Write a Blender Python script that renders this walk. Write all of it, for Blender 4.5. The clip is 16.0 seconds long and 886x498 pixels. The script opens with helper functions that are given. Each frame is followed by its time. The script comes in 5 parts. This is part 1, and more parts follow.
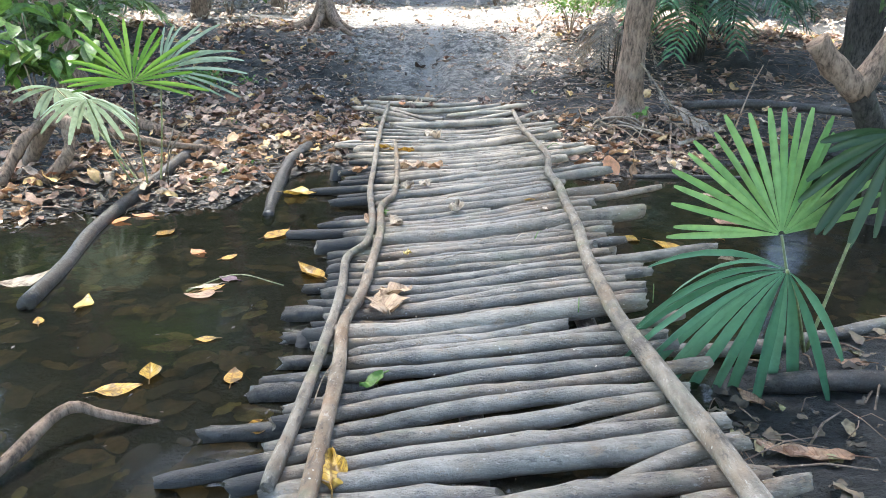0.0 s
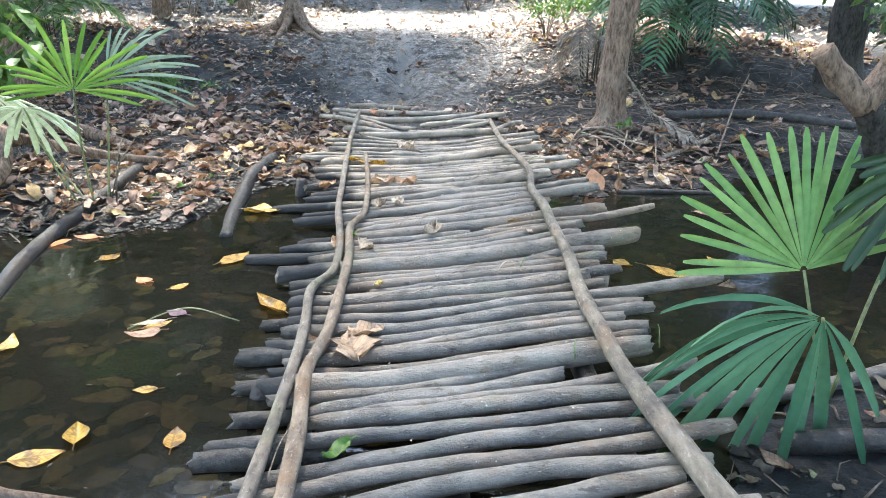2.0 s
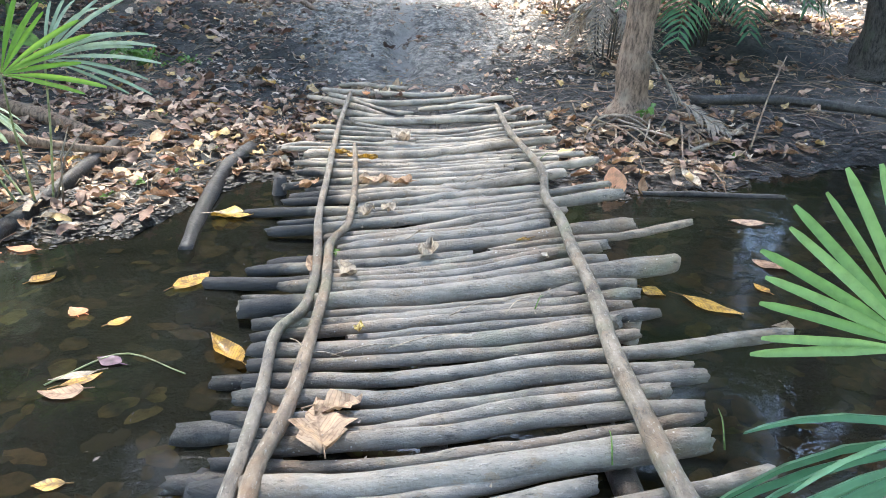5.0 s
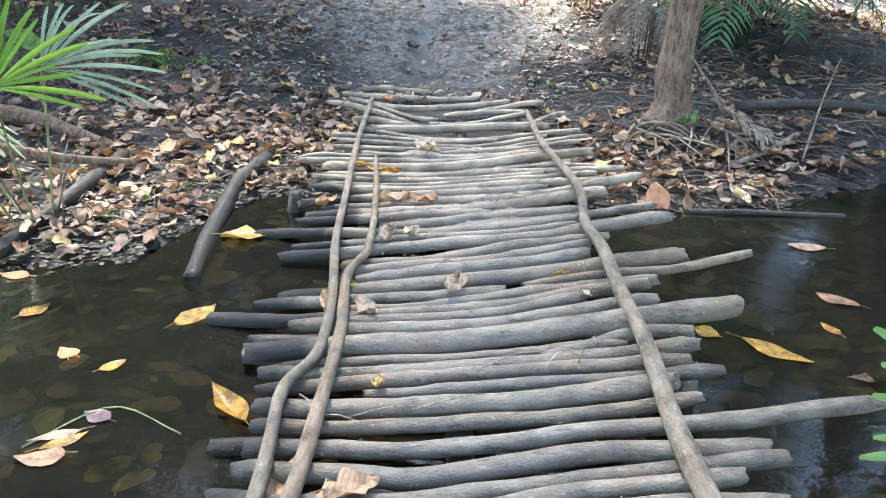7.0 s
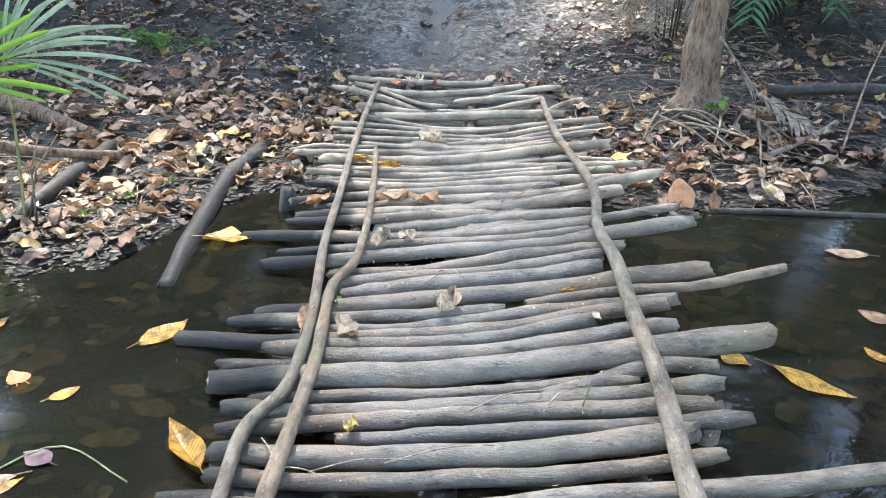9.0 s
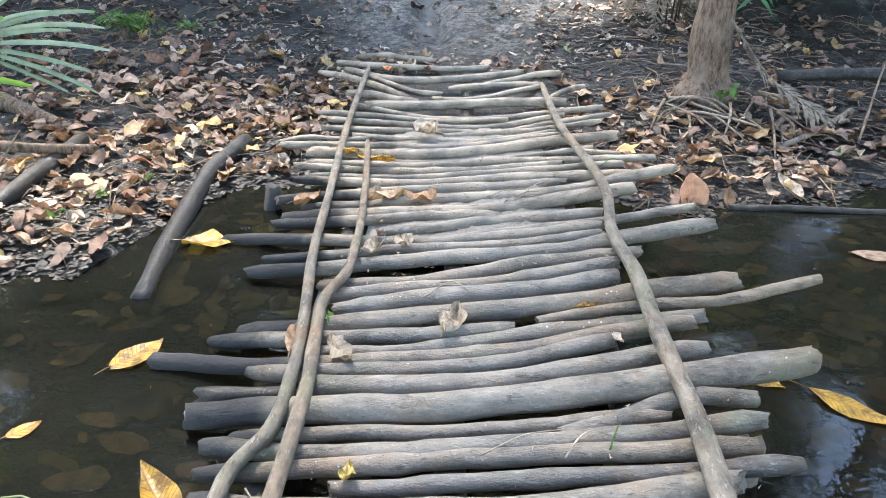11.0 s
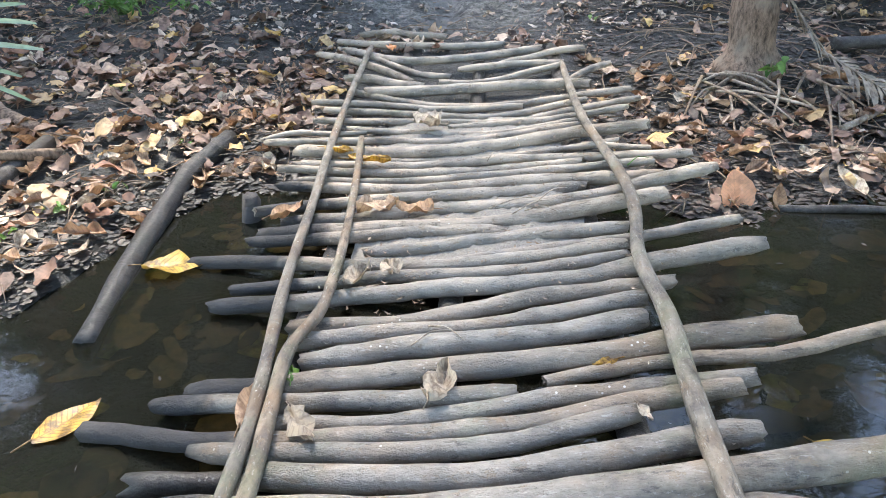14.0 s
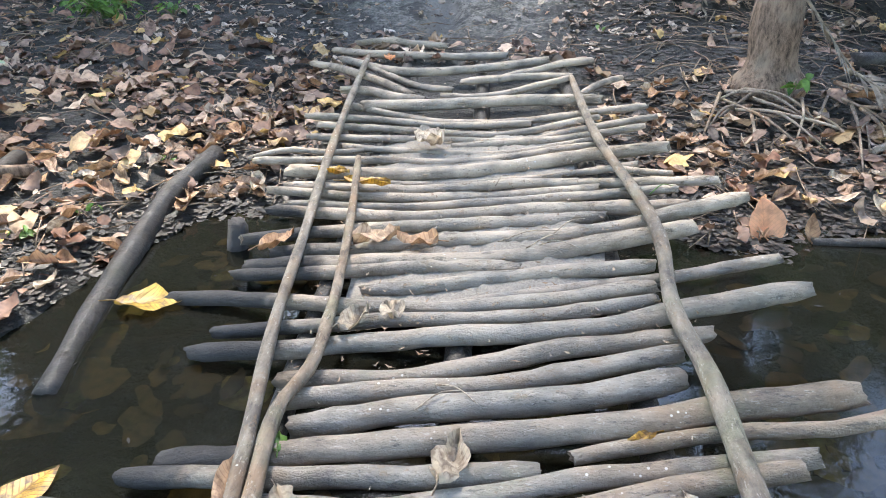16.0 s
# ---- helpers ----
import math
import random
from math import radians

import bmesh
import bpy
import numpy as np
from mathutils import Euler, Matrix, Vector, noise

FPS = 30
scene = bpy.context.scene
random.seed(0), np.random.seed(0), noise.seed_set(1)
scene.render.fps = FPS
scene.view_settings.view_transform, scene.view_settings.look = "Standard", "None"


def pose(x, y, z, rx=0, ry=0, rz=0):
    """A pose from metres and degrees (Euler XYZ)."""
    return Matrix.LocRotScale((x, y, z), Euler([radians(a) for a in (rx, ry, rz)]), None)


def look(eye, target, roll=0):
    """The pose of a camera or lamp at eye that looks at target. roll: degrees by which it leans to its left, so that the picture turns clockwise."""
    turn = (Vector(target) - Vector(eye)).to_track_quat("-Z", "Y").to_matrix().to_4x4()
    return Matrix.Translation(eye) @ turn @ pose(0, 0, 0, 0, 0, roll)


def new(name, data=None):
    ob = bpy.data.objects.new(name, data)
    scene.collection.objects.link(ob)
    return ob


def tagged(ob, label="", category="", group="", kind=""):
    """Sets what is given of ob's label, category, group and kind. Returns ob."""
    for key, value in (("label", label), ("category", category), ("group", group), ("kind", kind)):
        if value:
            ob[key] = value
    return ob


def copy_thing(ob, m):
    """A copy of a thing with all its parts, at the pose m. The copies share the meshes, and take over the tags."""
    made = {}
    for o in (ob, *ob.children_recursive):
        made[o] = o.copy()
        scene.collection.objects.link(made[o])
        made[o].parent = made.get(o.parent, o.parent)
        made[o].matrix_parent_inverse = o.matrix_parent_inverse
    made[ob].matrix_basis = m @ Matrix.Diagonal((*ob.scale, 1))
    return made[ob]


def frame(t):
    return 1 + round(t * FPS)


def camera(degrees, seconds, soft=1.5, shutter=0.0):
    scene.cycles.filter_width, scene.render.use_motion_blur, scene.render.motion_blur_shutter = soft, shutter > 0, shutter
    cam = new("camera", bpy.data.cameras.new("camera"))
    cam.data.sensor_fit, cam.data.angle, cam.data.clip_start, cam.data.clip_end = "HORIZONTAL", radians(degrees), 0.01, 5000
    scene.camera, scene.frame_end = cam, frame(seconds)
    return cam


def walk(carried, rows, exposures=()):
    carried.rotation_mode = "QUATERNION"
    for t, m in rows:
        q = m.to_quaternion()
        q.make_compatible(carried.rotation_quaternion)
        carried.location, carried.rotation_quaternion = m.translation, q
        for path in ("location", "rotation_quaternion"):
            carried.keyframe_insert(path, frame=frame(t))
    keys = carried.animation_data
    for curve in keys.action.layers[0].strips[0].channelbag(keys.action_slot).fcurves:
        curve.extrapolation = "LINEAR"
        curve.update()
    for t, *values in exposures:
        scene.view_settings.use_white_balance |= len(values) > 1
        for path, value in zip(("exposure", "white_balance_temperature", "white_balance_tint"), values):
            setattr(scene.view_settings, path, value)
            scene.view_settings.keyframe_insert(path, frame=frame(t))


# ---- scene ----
cam = camera(61.3, 16.0, soft=0.65)
PATH = [
    (0, (0.068, -0.011, 1.307), (0.044, 1.873, 0.636), 0.0),
    (0.5, (0.058, 0.103, 1.3), (0.031, 1.986, 0.628), 0.4),
    (1, (0.059, 0.242, 1.29), (0.071, 2.124, 0.612), 1.2),
    (1.5, (0.047, 0.342, 1.292), (0.07, 2.226, 0.621), 0.8),
    (2, (0.044, 0.427, 1.285), (0.095, 2.315, 0.625), 0.6),
    (2.5, (0.052, 0.556, 1.271), (0.101, 2.446, 0.62), 0.6),
    (3, (0.079, 0.734, 1.269), (0.139, 2.619, 0.603), 1.1),
    (3.5, (0.102, 0.914, 1.289), (0.175, 2.787, 0.591), 1.0),
    (4, (0.109, 1.005, 1.308), (0.173, 2.866, 0.579), 1.3),
    (4.2, (0.106, 1.047, 1.301), (0.158, 2.91, 0.574), 1.4),
    (6.5, (0.035, 1.488, 1.318), (0.084, 3.335, 0.552), 1.0),
    (7, (0.056, 1.615, 1.328), (0.045, 3.467, 0.574), 0.9),
    (7.5, (0.102, 1.759, 1.324), (0.076, 3.607, 0.559), 1.1),
    (8, (0.149, 1.891, 1.331), (0.112, 3.734, 0.554), 0.9),
    (8.5, (0.167, 1.956, 1.332), (0.11, 3.791, 0.541), 0.6),
    (9, (0.177, 2.005, 1.325), (0.102, 3.832, 0.515), 0.4),
    (11.5, (0.106, 2.393, 1.306), (0.066, 4.198, 0.445), 0.5),
    (12, (0.116, 2.477, 1.295), (0.057, 4.282, 0.436), 0.1),
    (12.5, (0.151, 2.609, 1.299), (0.077, 4.416, 0.445), -0.2),
    (13, (0.195, 2.739, 1.299), (0.109, 4.537, 0.428), 0.0),
    (13.5, (0.236, 2.853, 1.29), (0.129, 4.633, 0.384), -0.9),
    (14, (0.243, 2.894, 1.295), (0.113, 4.655, 0.356), -1.8),
    (14.5, (0.229, 2.941, 1.287), (0.1, 4.704, 0.351), -2.2),
    (15, (0.211, 3.034, 1.275), (0.095, 4.799, 0.342), -1.7),
    (15.5, (0.192, 3.122, 1.276), (0.082, 4.886, 0.341), -1.1),
    (16, (0.17, 3.211, 1.272), (0.062, 4.977, 0.34), -0.9),
]
walk(cam, [(t, look(eye, target, roll)) for t, eye, target, roll in PATH], exposures=((0.0, 3.48, 6300, 7), (9.0, 3.52, 6350, 8), (16.0, 3.44, 6450, 9)))

# ---- world and light ----
world = bpy.data.worlds.new("sky")
world.use_nodes = True
scene.world = world
wn = world.node_tree.nodes
sky = wn.new("ShaderNodeTexSky")
sky.sky_type = "NISHITA"
sky.sun_disc = False
SUN_EL, SUN_AZ = 58.0, -25.0      # azimuth from +y, clockwise seen from above
sky.sun_elevation = radians(SUN_EL)
sky.sun_rotation = radians(SUN_AZ)
wn["Background"].inputs["Strength"].default_value = 0.15
world.node_tree.links.new(sky.outputs[0], wn["Background"].inputs["Color"])
sun_dir = Vector((math.sin(radians(SUN_AZ)) * math.cos(radians(SUN_EL)), math.cos(radians(SUN_AZ)) * math.cos(radians(SUN_EL)), math.sin(radians(SUN_EL))))
sun = new("sun", bpy.data.lights.new("sun", "SUN"))
sun.data.energy, sun.data.angle, sun.data.color = 2.6, radians(4.0), (1.0, 0.95, 0.87)
sun.matrix_world = look(sun_dir * 30, (0, 0, 0))


# ---- materials ----
def material(name):
    m = bpy.data.materials.new(name)
    m.use_nodes = True
    nt = m.node_tree
    return m, nt, nt.nodes["Principled BSDF"], nt.nodes["Material Output"]


def add(nt, kind, **values):
    n = nt.nodes.new(kind)
    for k, v in values.items():
        n.inputs[k.replace("_", " ")].default_value = v
    return n


def ramp(nt, source, stops):
    r = nt.nodes.new("ShaderNodeValToRGB")
    while len(r.color_ramp.elements) < len(stops):
        r.color_ramp.elements.new(0.5)
    for e, (p, c) in zip(r.color_ramp.elements, stops):
        e.position = p
        e.color = (*c, 1) if len(c) == 3 else c
    nt.links.new(source, r.inputs[0])
    return r.outputs[0]


def coords(nt, scale):
    g = nt.nodes.new("ShaderNodeNewGeometry")
    m = nt.nodes.new("ShaderNodeMapping")
    m.inputs["Scale"].default_value = scale
    nt.links.new(g.outputs["Position"], m.inputs[0])
    return m.outputs[0]


def noise_tex(nt, vec, scale, detail=4.0, rough=0.6):
    n = add(nt, "ShaderNodeTexNoise", Scale=scale, Detail=detail, Roughness=rough)
    nt.links.new(vec, n.inputs["Vector"])
    return n.outputs["Fac"]


def mixc(nt, fac, a, b, mode="MIX"):
    n = nt.nodes.new("ShaderNodeMix")
    n.data_type, n.blend_type = "RGBA", mode
    for sock, v in ((n.inputs[0], fac), (n.inputs[6], a), (n.inputs[7], b)):
        if isinstance(v, bpy.types.NodeSocket):
            nt.links.new(v, sock)
        elif isinstance(v, (int, float)):
            sock.default_value = v
        else:
            sock.default_value = (*v, 1)
    return n.outputs[2]


def mathn(nt, op, a, b=0.0, clamp=False):
    n = nt.nodes.new("ShaderNodeMath")
    n.operation, n.use_clamp = op, clamp
    for sock, v in ((n.inputs[0], a), (n.inputs[1], b)):
        if isinstance(v, bpy.types.NodeSocket):
            nt.links.new(v, sock)
        else:
            sock.default_value = v
    return n.outputs[0]


def bump(nt, bsdf, height, strength=0.5, distance=0.01):
    b = add(nt, "ShaderNodeBump", Strength=strength, Distance=distance)
    nt.links.new(height, b.inputs["Height"])
    nt.links.new(b.outputs[0], bsdf.inputs["Normal"])


def sep(nt):
    g = nt.nodes.new("ShaderNodeNewGeometry")
    s = nt.nodes.new("ShaderNodeSeparateXYZ")
    nt.links.new(g.outputs["Position"], s.inputs[0])
    return s.outputs


def rng(nt, v, a, b, c=0.0, d=1.0):
    n = nt.nodes.new("ShaderNodeMapRange")
    n.interpolation_type = "SMOOTHSTEP"
    for sock, val in zip(list(n.inputs)[1:5], (a, b, c, d)):
        sock.default_value = val
    nt.links.new(v, n.inputs[0])
    return n.outputs[0]


def wood(name, stretch, pale, mid, dark, trodden):
    """Weathered barked poles: long grain, lichen flecks, dried silt where feet pass, damp ends over the water."""
    m, nt, bsdf, _ = material(name)
    long = coords(nt, stretch)
    even = coords(nt, (1, 1, 1))
    info = nt.nodes.new("ShaderNodeObjectInfo")
    grain = noise_tex(nt, long, 9.0, 4.0, 0.55)
    blot = noise_tex(nt, even, 6.0, 4.0, 0.6)
    fine = noise_tex(nt, even, 70.0, 3.0, 0.6)
    patch = noise_tex(nt, coords(nt, tuple(0.25 * c + 0.6 for c in stretch)), 7.0, 6.0, 0.7)
    tone = mathn(nt, "ADD", mathn(nt, "MULTIPLY", grain, 0.4), mathn(nt, "MULTIPLY", patch, 0.6))
    col = ramp(nt, tone, ((0.34, dark), (0.47, mid), (0.62, pale)))
    tan = noise_tex(nt, even, 4.3, 3.0, 0.6)
    col = mixc(nt, rng(nt, tan, 0.5, 0.66, 0.0, 0.6), col, (mid[0] * 1.15, mid[1] * 0.92, mid[2] * 0.72))
    hue = ramp(nt, info.outputs["Random"], ((0.0, (0.6, 0.58, 0.6)), (0.2, (1.05, 0.97, 0.87)), (0.4, (0.76, 0.74, 0.73)), (0.6, (1.2, 1.13, 1.05)), (0.8, (0.9, 0.78, 0.68)), (1.0, (1.15, 0.96, 0.79))))
    col = mixc(nt, 1.0, col, hue, "MULTIPLY")
    col = mixc(nt, rng(nt, blot, 0.5, 0.7, 0.0, 0.6), col, (0.08, 0.07, 0.065))
    moss = noise_tex(nt, even, 3.1, 5.0, 0.65)
    col = mixc(nt, rng(nt, moss, 0.54, 0.68, 0.0, 0.4), col, tuple(c * min(1.0, mid[0] / 0.165) for c in (0.15, 0.155, 0.09)))
    if trodden:
        x, y, z = sep(nt)
        off = mathn(nt, "ABSOLUTE", mathn(nt, "SUBTRACT", x, 0.15))
        off = mathn(nt, "ADD", off, mathn(nt, "MULTIPLY", blot, 0.5))
        col = mixc(nt, rng(nt, off, 0.95, 0.3, 0.0, 0.35), col, (0.28, 0.25, 0.215))
        # dried silt, plus far-deck brightness put into the colour as y grows
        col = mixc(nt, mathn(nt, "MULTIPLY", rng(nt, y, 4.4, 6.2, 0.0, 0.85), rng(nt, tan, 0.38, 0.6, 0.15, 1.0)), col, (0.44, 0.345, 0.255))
    crack = noise_tex(nt, long, 24.0, 3.0, 0.55)
    split = rng(nt, mathn(nt, "ABSOLUTE", mathn(nt, "SUBTRACT", crack, 0.5)), 0.012, 0.05, 1.0, 0.0)
    split = mathn(nt, "MULTIPLY", split, rng(nt, blot, 0.42, 0.6, 0.15, 0.9))
    col = mixc(nt, mathn(nt, "MULTIPLY", split, 0.08), col, (0.05, 0.045, 0.04))
    fleck = noise_tex(nt, even, 130.0, 2.0, 0.5)
    col = mixc(nt, rng(nt, fine, 0.62, 0.72, 0.0, 0.2), col, tuple(min(0.55, 2.2 * c) for c in pale))
    col = mixc(nt, rng(nt, fleck, 0.36, 0.26, 0.0, 0.4), col, (0.09, 0.08, 0.07))
    flake = noise_tex(nt, coords(nt, tuple(0.3 * c + 0.7 for c in stretch)), 9.0, 7.0, 0.75)
    bare = rng(nt, flake, 0.585, 0.605)
    col = mixc(nt, mathn(nt, "MULTIPLY", bare, 0.55), col, (mid[0] * 1.35, mid[1] * 1.08, mid[2] * 0.84))
    scuff = rng(nt, noise_tex(nt, long, 17.0, 6.0, 0.75), 0.58, 0.64)
    col = mixc(nt, mathn(nt, "MULTIPLY", scuff, 0.5), col, tuple(min(0.6, 1.45 * c) for c in pale))
    stain = rng(nt, noise_tex(nt, long, 7.0, 7.0, 0.8), 0.43, 0.37)
    col = mixc(nt, mathn(nt, "MULTIPLY", stain, 0.6), col, tuple(0.7 * c for c in dark))
    for size, reach, tint, most in ((42.0, 0.2, tuple(min(0.6, 2.4 * c) for c in pale), 0.75), (6.5, 0.085, (0.03, 0.026, 0.023), 0.85)):
        dots = add(nt, "ShaderNodeTexVoronoi", Scale=size)
        nt.links.new(even, dots.inputs["Vector"])
        spot = rng(nt, dots.outputs["Distance"], reach, reach * 0.6)
        col = mixc(nt, mathn(nt, "MULTIPLY", mathn(nt, "MULTIPLY", spot, rng(nt, tan, 0.6, 0.67)), most), col, tint)
    if trodden:
        wet = mathn(nt, "ADD", mathn(nt, "MULTIPLY", x, -1.0), mathn(nt, "MULTIPLY", blot, 0.5))
        wet = mathn(nt, "ADD", wet, mathn(nt, "MULTIPLY", info.outputs["Random"], 0.35))
        wet = mathn(nt, "SUBTRACT", wet, rng(nt, y, 5.9, 6.6, 0.0, 0.9))
        col = mixc(nt, mathn(nt, "MULTIPLY", rng(nt, wet, 0.76, 0.98, 0.0, 0.92), rng(nt, x, -0.4, -0.52)), col, (0.024, 0.023, 0.024))
    nt.links.new(col, bsdf.inputs["Base Color"])
    bsdf.inputs["Roughness"].default_value = 0.82
    bsdf.inputs["Specular IOR Level"].default_value = 0.3
    h = mathn(nt, "ADD", mathn(nt, "MULTIPLY", grain, 0.6), mathn(nt, "ADD", mathn(nt, "MULTIPLY", fine, 0.6), mathn(nt, "MULTIPLY", patch, 0.6)))
    h = mathn(nt, "SUBTRACT", mathn(nt, "ADD", h, mathn(nt, "MULTIPLY", blot, 1.2)), mathn(nt, "ADD", mathn(nt, "MULTIPLY", split, 0.25), mathn(nt, "MULTIPLY", bare, 0.2)))
    bump(nt, bsdf, h, 1.0, 0.007)
    return m


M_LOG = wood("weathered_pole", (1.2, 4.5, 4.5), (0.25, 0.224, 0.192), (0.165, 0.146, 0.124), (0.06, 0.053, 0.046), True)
M_RAIL = wood("weathered_rail", (4.5, 1.2, 4.5), (0.27, 0.238, 0.2), (0.165, 0.142, 0.118), (0.065, 0.055, 0.046), False)
M_DARK = wood("wet_black_wood", (4, 4, 4), (0.06, 0.054, 0.048), (0.03, 0.027, 0.025), (0.01, 0.0095, 0.009), False)
M_DARK.node_tree.nodes["Principled BSDF"].inputs["Roughness"].default_value = 0.5
M_CUT = wood("rotten_pole_end", (3, 3, 3), (0.2, 0.18, 0.155), (0.12, 0.107, 0.093), (0.04, 0.036, 0.032), False)
M_TWIG = wood("dry_twig", (3, 3, 3), (0.34, 0.28, 0.22), (0.2, 0.16, 0.125), (0.08, 0.065, 0.05), False)


def bark_material(name, ridge, groove, moss):
    """Standing bark: upright ridges and dark fissures, flaking plates, grey-green lichen."""
    m, nt, bsdf, _ = material(name)
    up = coords(nt, (1, 1, 0.3))
    even = coords(nt, (1, 1, 1))
    fissure = noise_tex(nt, up, 42.0, 7.0, 0.75)
    plate = noise_tex(nt, coords(nt, (1, 1, 0.45)), 16.0, 5.0, 0.65)
    blot = noise_tex(nt, even, 5.0, 4.0, 0.6)
    h = mathn(nt, "ADD", mathn(nt, "MULTIPLY", fissure, 0.65), mathn(nt, "MULTIPLY", plate, 0.35))
    col = ramp(nt, h, ((0.4, groove), (0.5, tuple(0.55 * a + 0.45 * b for a, b in zip(ridge, groove))), (0.6, ridge)))
    col = mixc(nt, rng(nt, blot, 0.52, 0.68, 0.0, 0.6), col, moss)
    nt.links.new(col, bsdf.inputs["Base Color"])
    bsdf.inputs["Roughness"].default_value = 0.9
    bsdf.inputs["Specular IOR Level"].default_value = 0.2
    bump(nt, bsdf, h, 1.0, 0.02)
    return m


# darker copy of the bark, with shade put into its colour
M_SHADEBARK = bark_material("shaded_bark", (0.07, 0.06, 0.05), (0.015, 0.013, 0.012), (0.05, 0.055, 0.035))
M_BARK = bark_material("tree_bark", (0.26, 0.178, 0.125), (0.055, 0.037, 0.027), (0.21, 0.165, 0.125))


def mud_material():
    m, nt, bsdf, _ = material("mud_and_soil")
    p = coords(nt, (1, 1, 1))
    x, y, z = sep(nt)
    big = noise_tex(nt, p, 0.9, 5.0, 0.6)
    mid = noise_tex(nt, p, 5.0, 6.0, 0.65)
    fine = noise_tex(nt, p, 45.0, 5.0, 0.7)
    soil = ramp(nt, mid, ((0.3, (0.012, 0.0105, 0.0095)), (0.5, (0.032, 0.028, 0.024)), (0.7, (0.08, 0.069, 0.058))))
    clod = noise_tex(nt, p, 11.0, 6.0, 0.7)
    dry = ramp(nt, mathn(nt, "ADD", mathn(nt, "MULTIPLY", clod, 0.6), mathn(nt, "MULTIPLY", fine, 0.4)), ((0.38, (0.05, 0.044, 0.038)), (0.48, (0.19, 0.168, 0.143)), (0.58, (0.42, 0.37, 0.315))))
    crust = noise_tex(nt, p, 3.2, 6.0, 0.75)
    dry = mixc(nt, rng(nt, crust, 0.5, 0.58, 0.0, 0.8), dry, (0.055, 0.048, 0.042))
    wash = mathn(nt, "ABSOLUTE", mathn(nt, "ADD", mathn(nt, "ADD", x, 0.22), mathn(nt, "MULTIPLY", mathn(nt, "SUBTRACT", mid, 0.5), 0.3)))
    dry = mixc(nt, mathn(nt, "MULTIPLY", rng(nt, wash, 0.17, 0.07), rng(nt, y, 9.1, 9.5, 0.0, 0.9)), dry, (0.33, 0.3, 0.265))
    # the trodden path runs on from the bridge, up the bank
    off = mathn(nt, "ABSOLUTE", mathn(nt, "ADD", x, mathn(nt, "MULTIPLY", mathn(nt, "SUBTRACT", y, 9.0), 0.03)))
    wide = mathn(nt, "SUBTRACT", off, rng(nt, y, 9.5, 15.0, 0.3, 2.6))
    wide = mathn(nt, "ADD", wide, mathn(nt, "MULTIPLY", mathn(nt, "SUBTRACT", mid, 0.5), 1.6))
    path = mathn(nt, "MULTIPLY", rng(nt, wide, 1.1, 0.2), rng(nt, mathn(nt, "ADD", y, mid), 8.8, 11.4, 0.1, 1.0))
    col = mixc(nt, path, soil, dry)
    col = mixc(nt, rng(nt, mathn(nt, "ADD", big, mathn(nt, "MULTIPLY", y, 0.02)), 0.86, 1.06, 0.0, 0.6), col, (0.22, 0.19, 0.16))
    wetn = rng(nt, y, 4.6, 3.8)
    wet = rng(nt, mathn(nt, "ADD", z, mathn(nt, "MULTIPLY", mid, 0.12)), -0.16, 0.02, 1.0, 0.0)
    wet = mathn(nt, "MAXIMUM", wet, mathn(nt, "MULTIPLY", wetn, rng(nt, mid, 0.8, 0.6)))
    col = mixc(nt, mathn(nt, "MULTIPLY", wet, 0.75), col, (0.02, 0.018, 0.016))
    nt.links.new(col, bsdf.inputs["Base Color"])
    rough = mathn(nt, "SUBTRACT", 0.8, mathn(nt, "MULTIPLY", mathn(nt, "MULTIPLY", wet, rng(nt, big, 0.3, 0.6, 0.6, 1.0)), 0.38))
    rough = mathn(nt, "ADD", rough, mathn(nt, "MULTIPLY", wetn, 0.25), True)
    nt.links.new(rough, bsdf.inputs["Roughness"])
    lump = noise_tex(nt, p, 16.0, 5.0, 0.65)
    bump(nt, bsdf, mathn(nt, "ADD", mathn(nt, "ADD", mid, lump), mathn(nt, "MULTIPLY", fine, 0.7)), 1.0, 0.09)
    return m


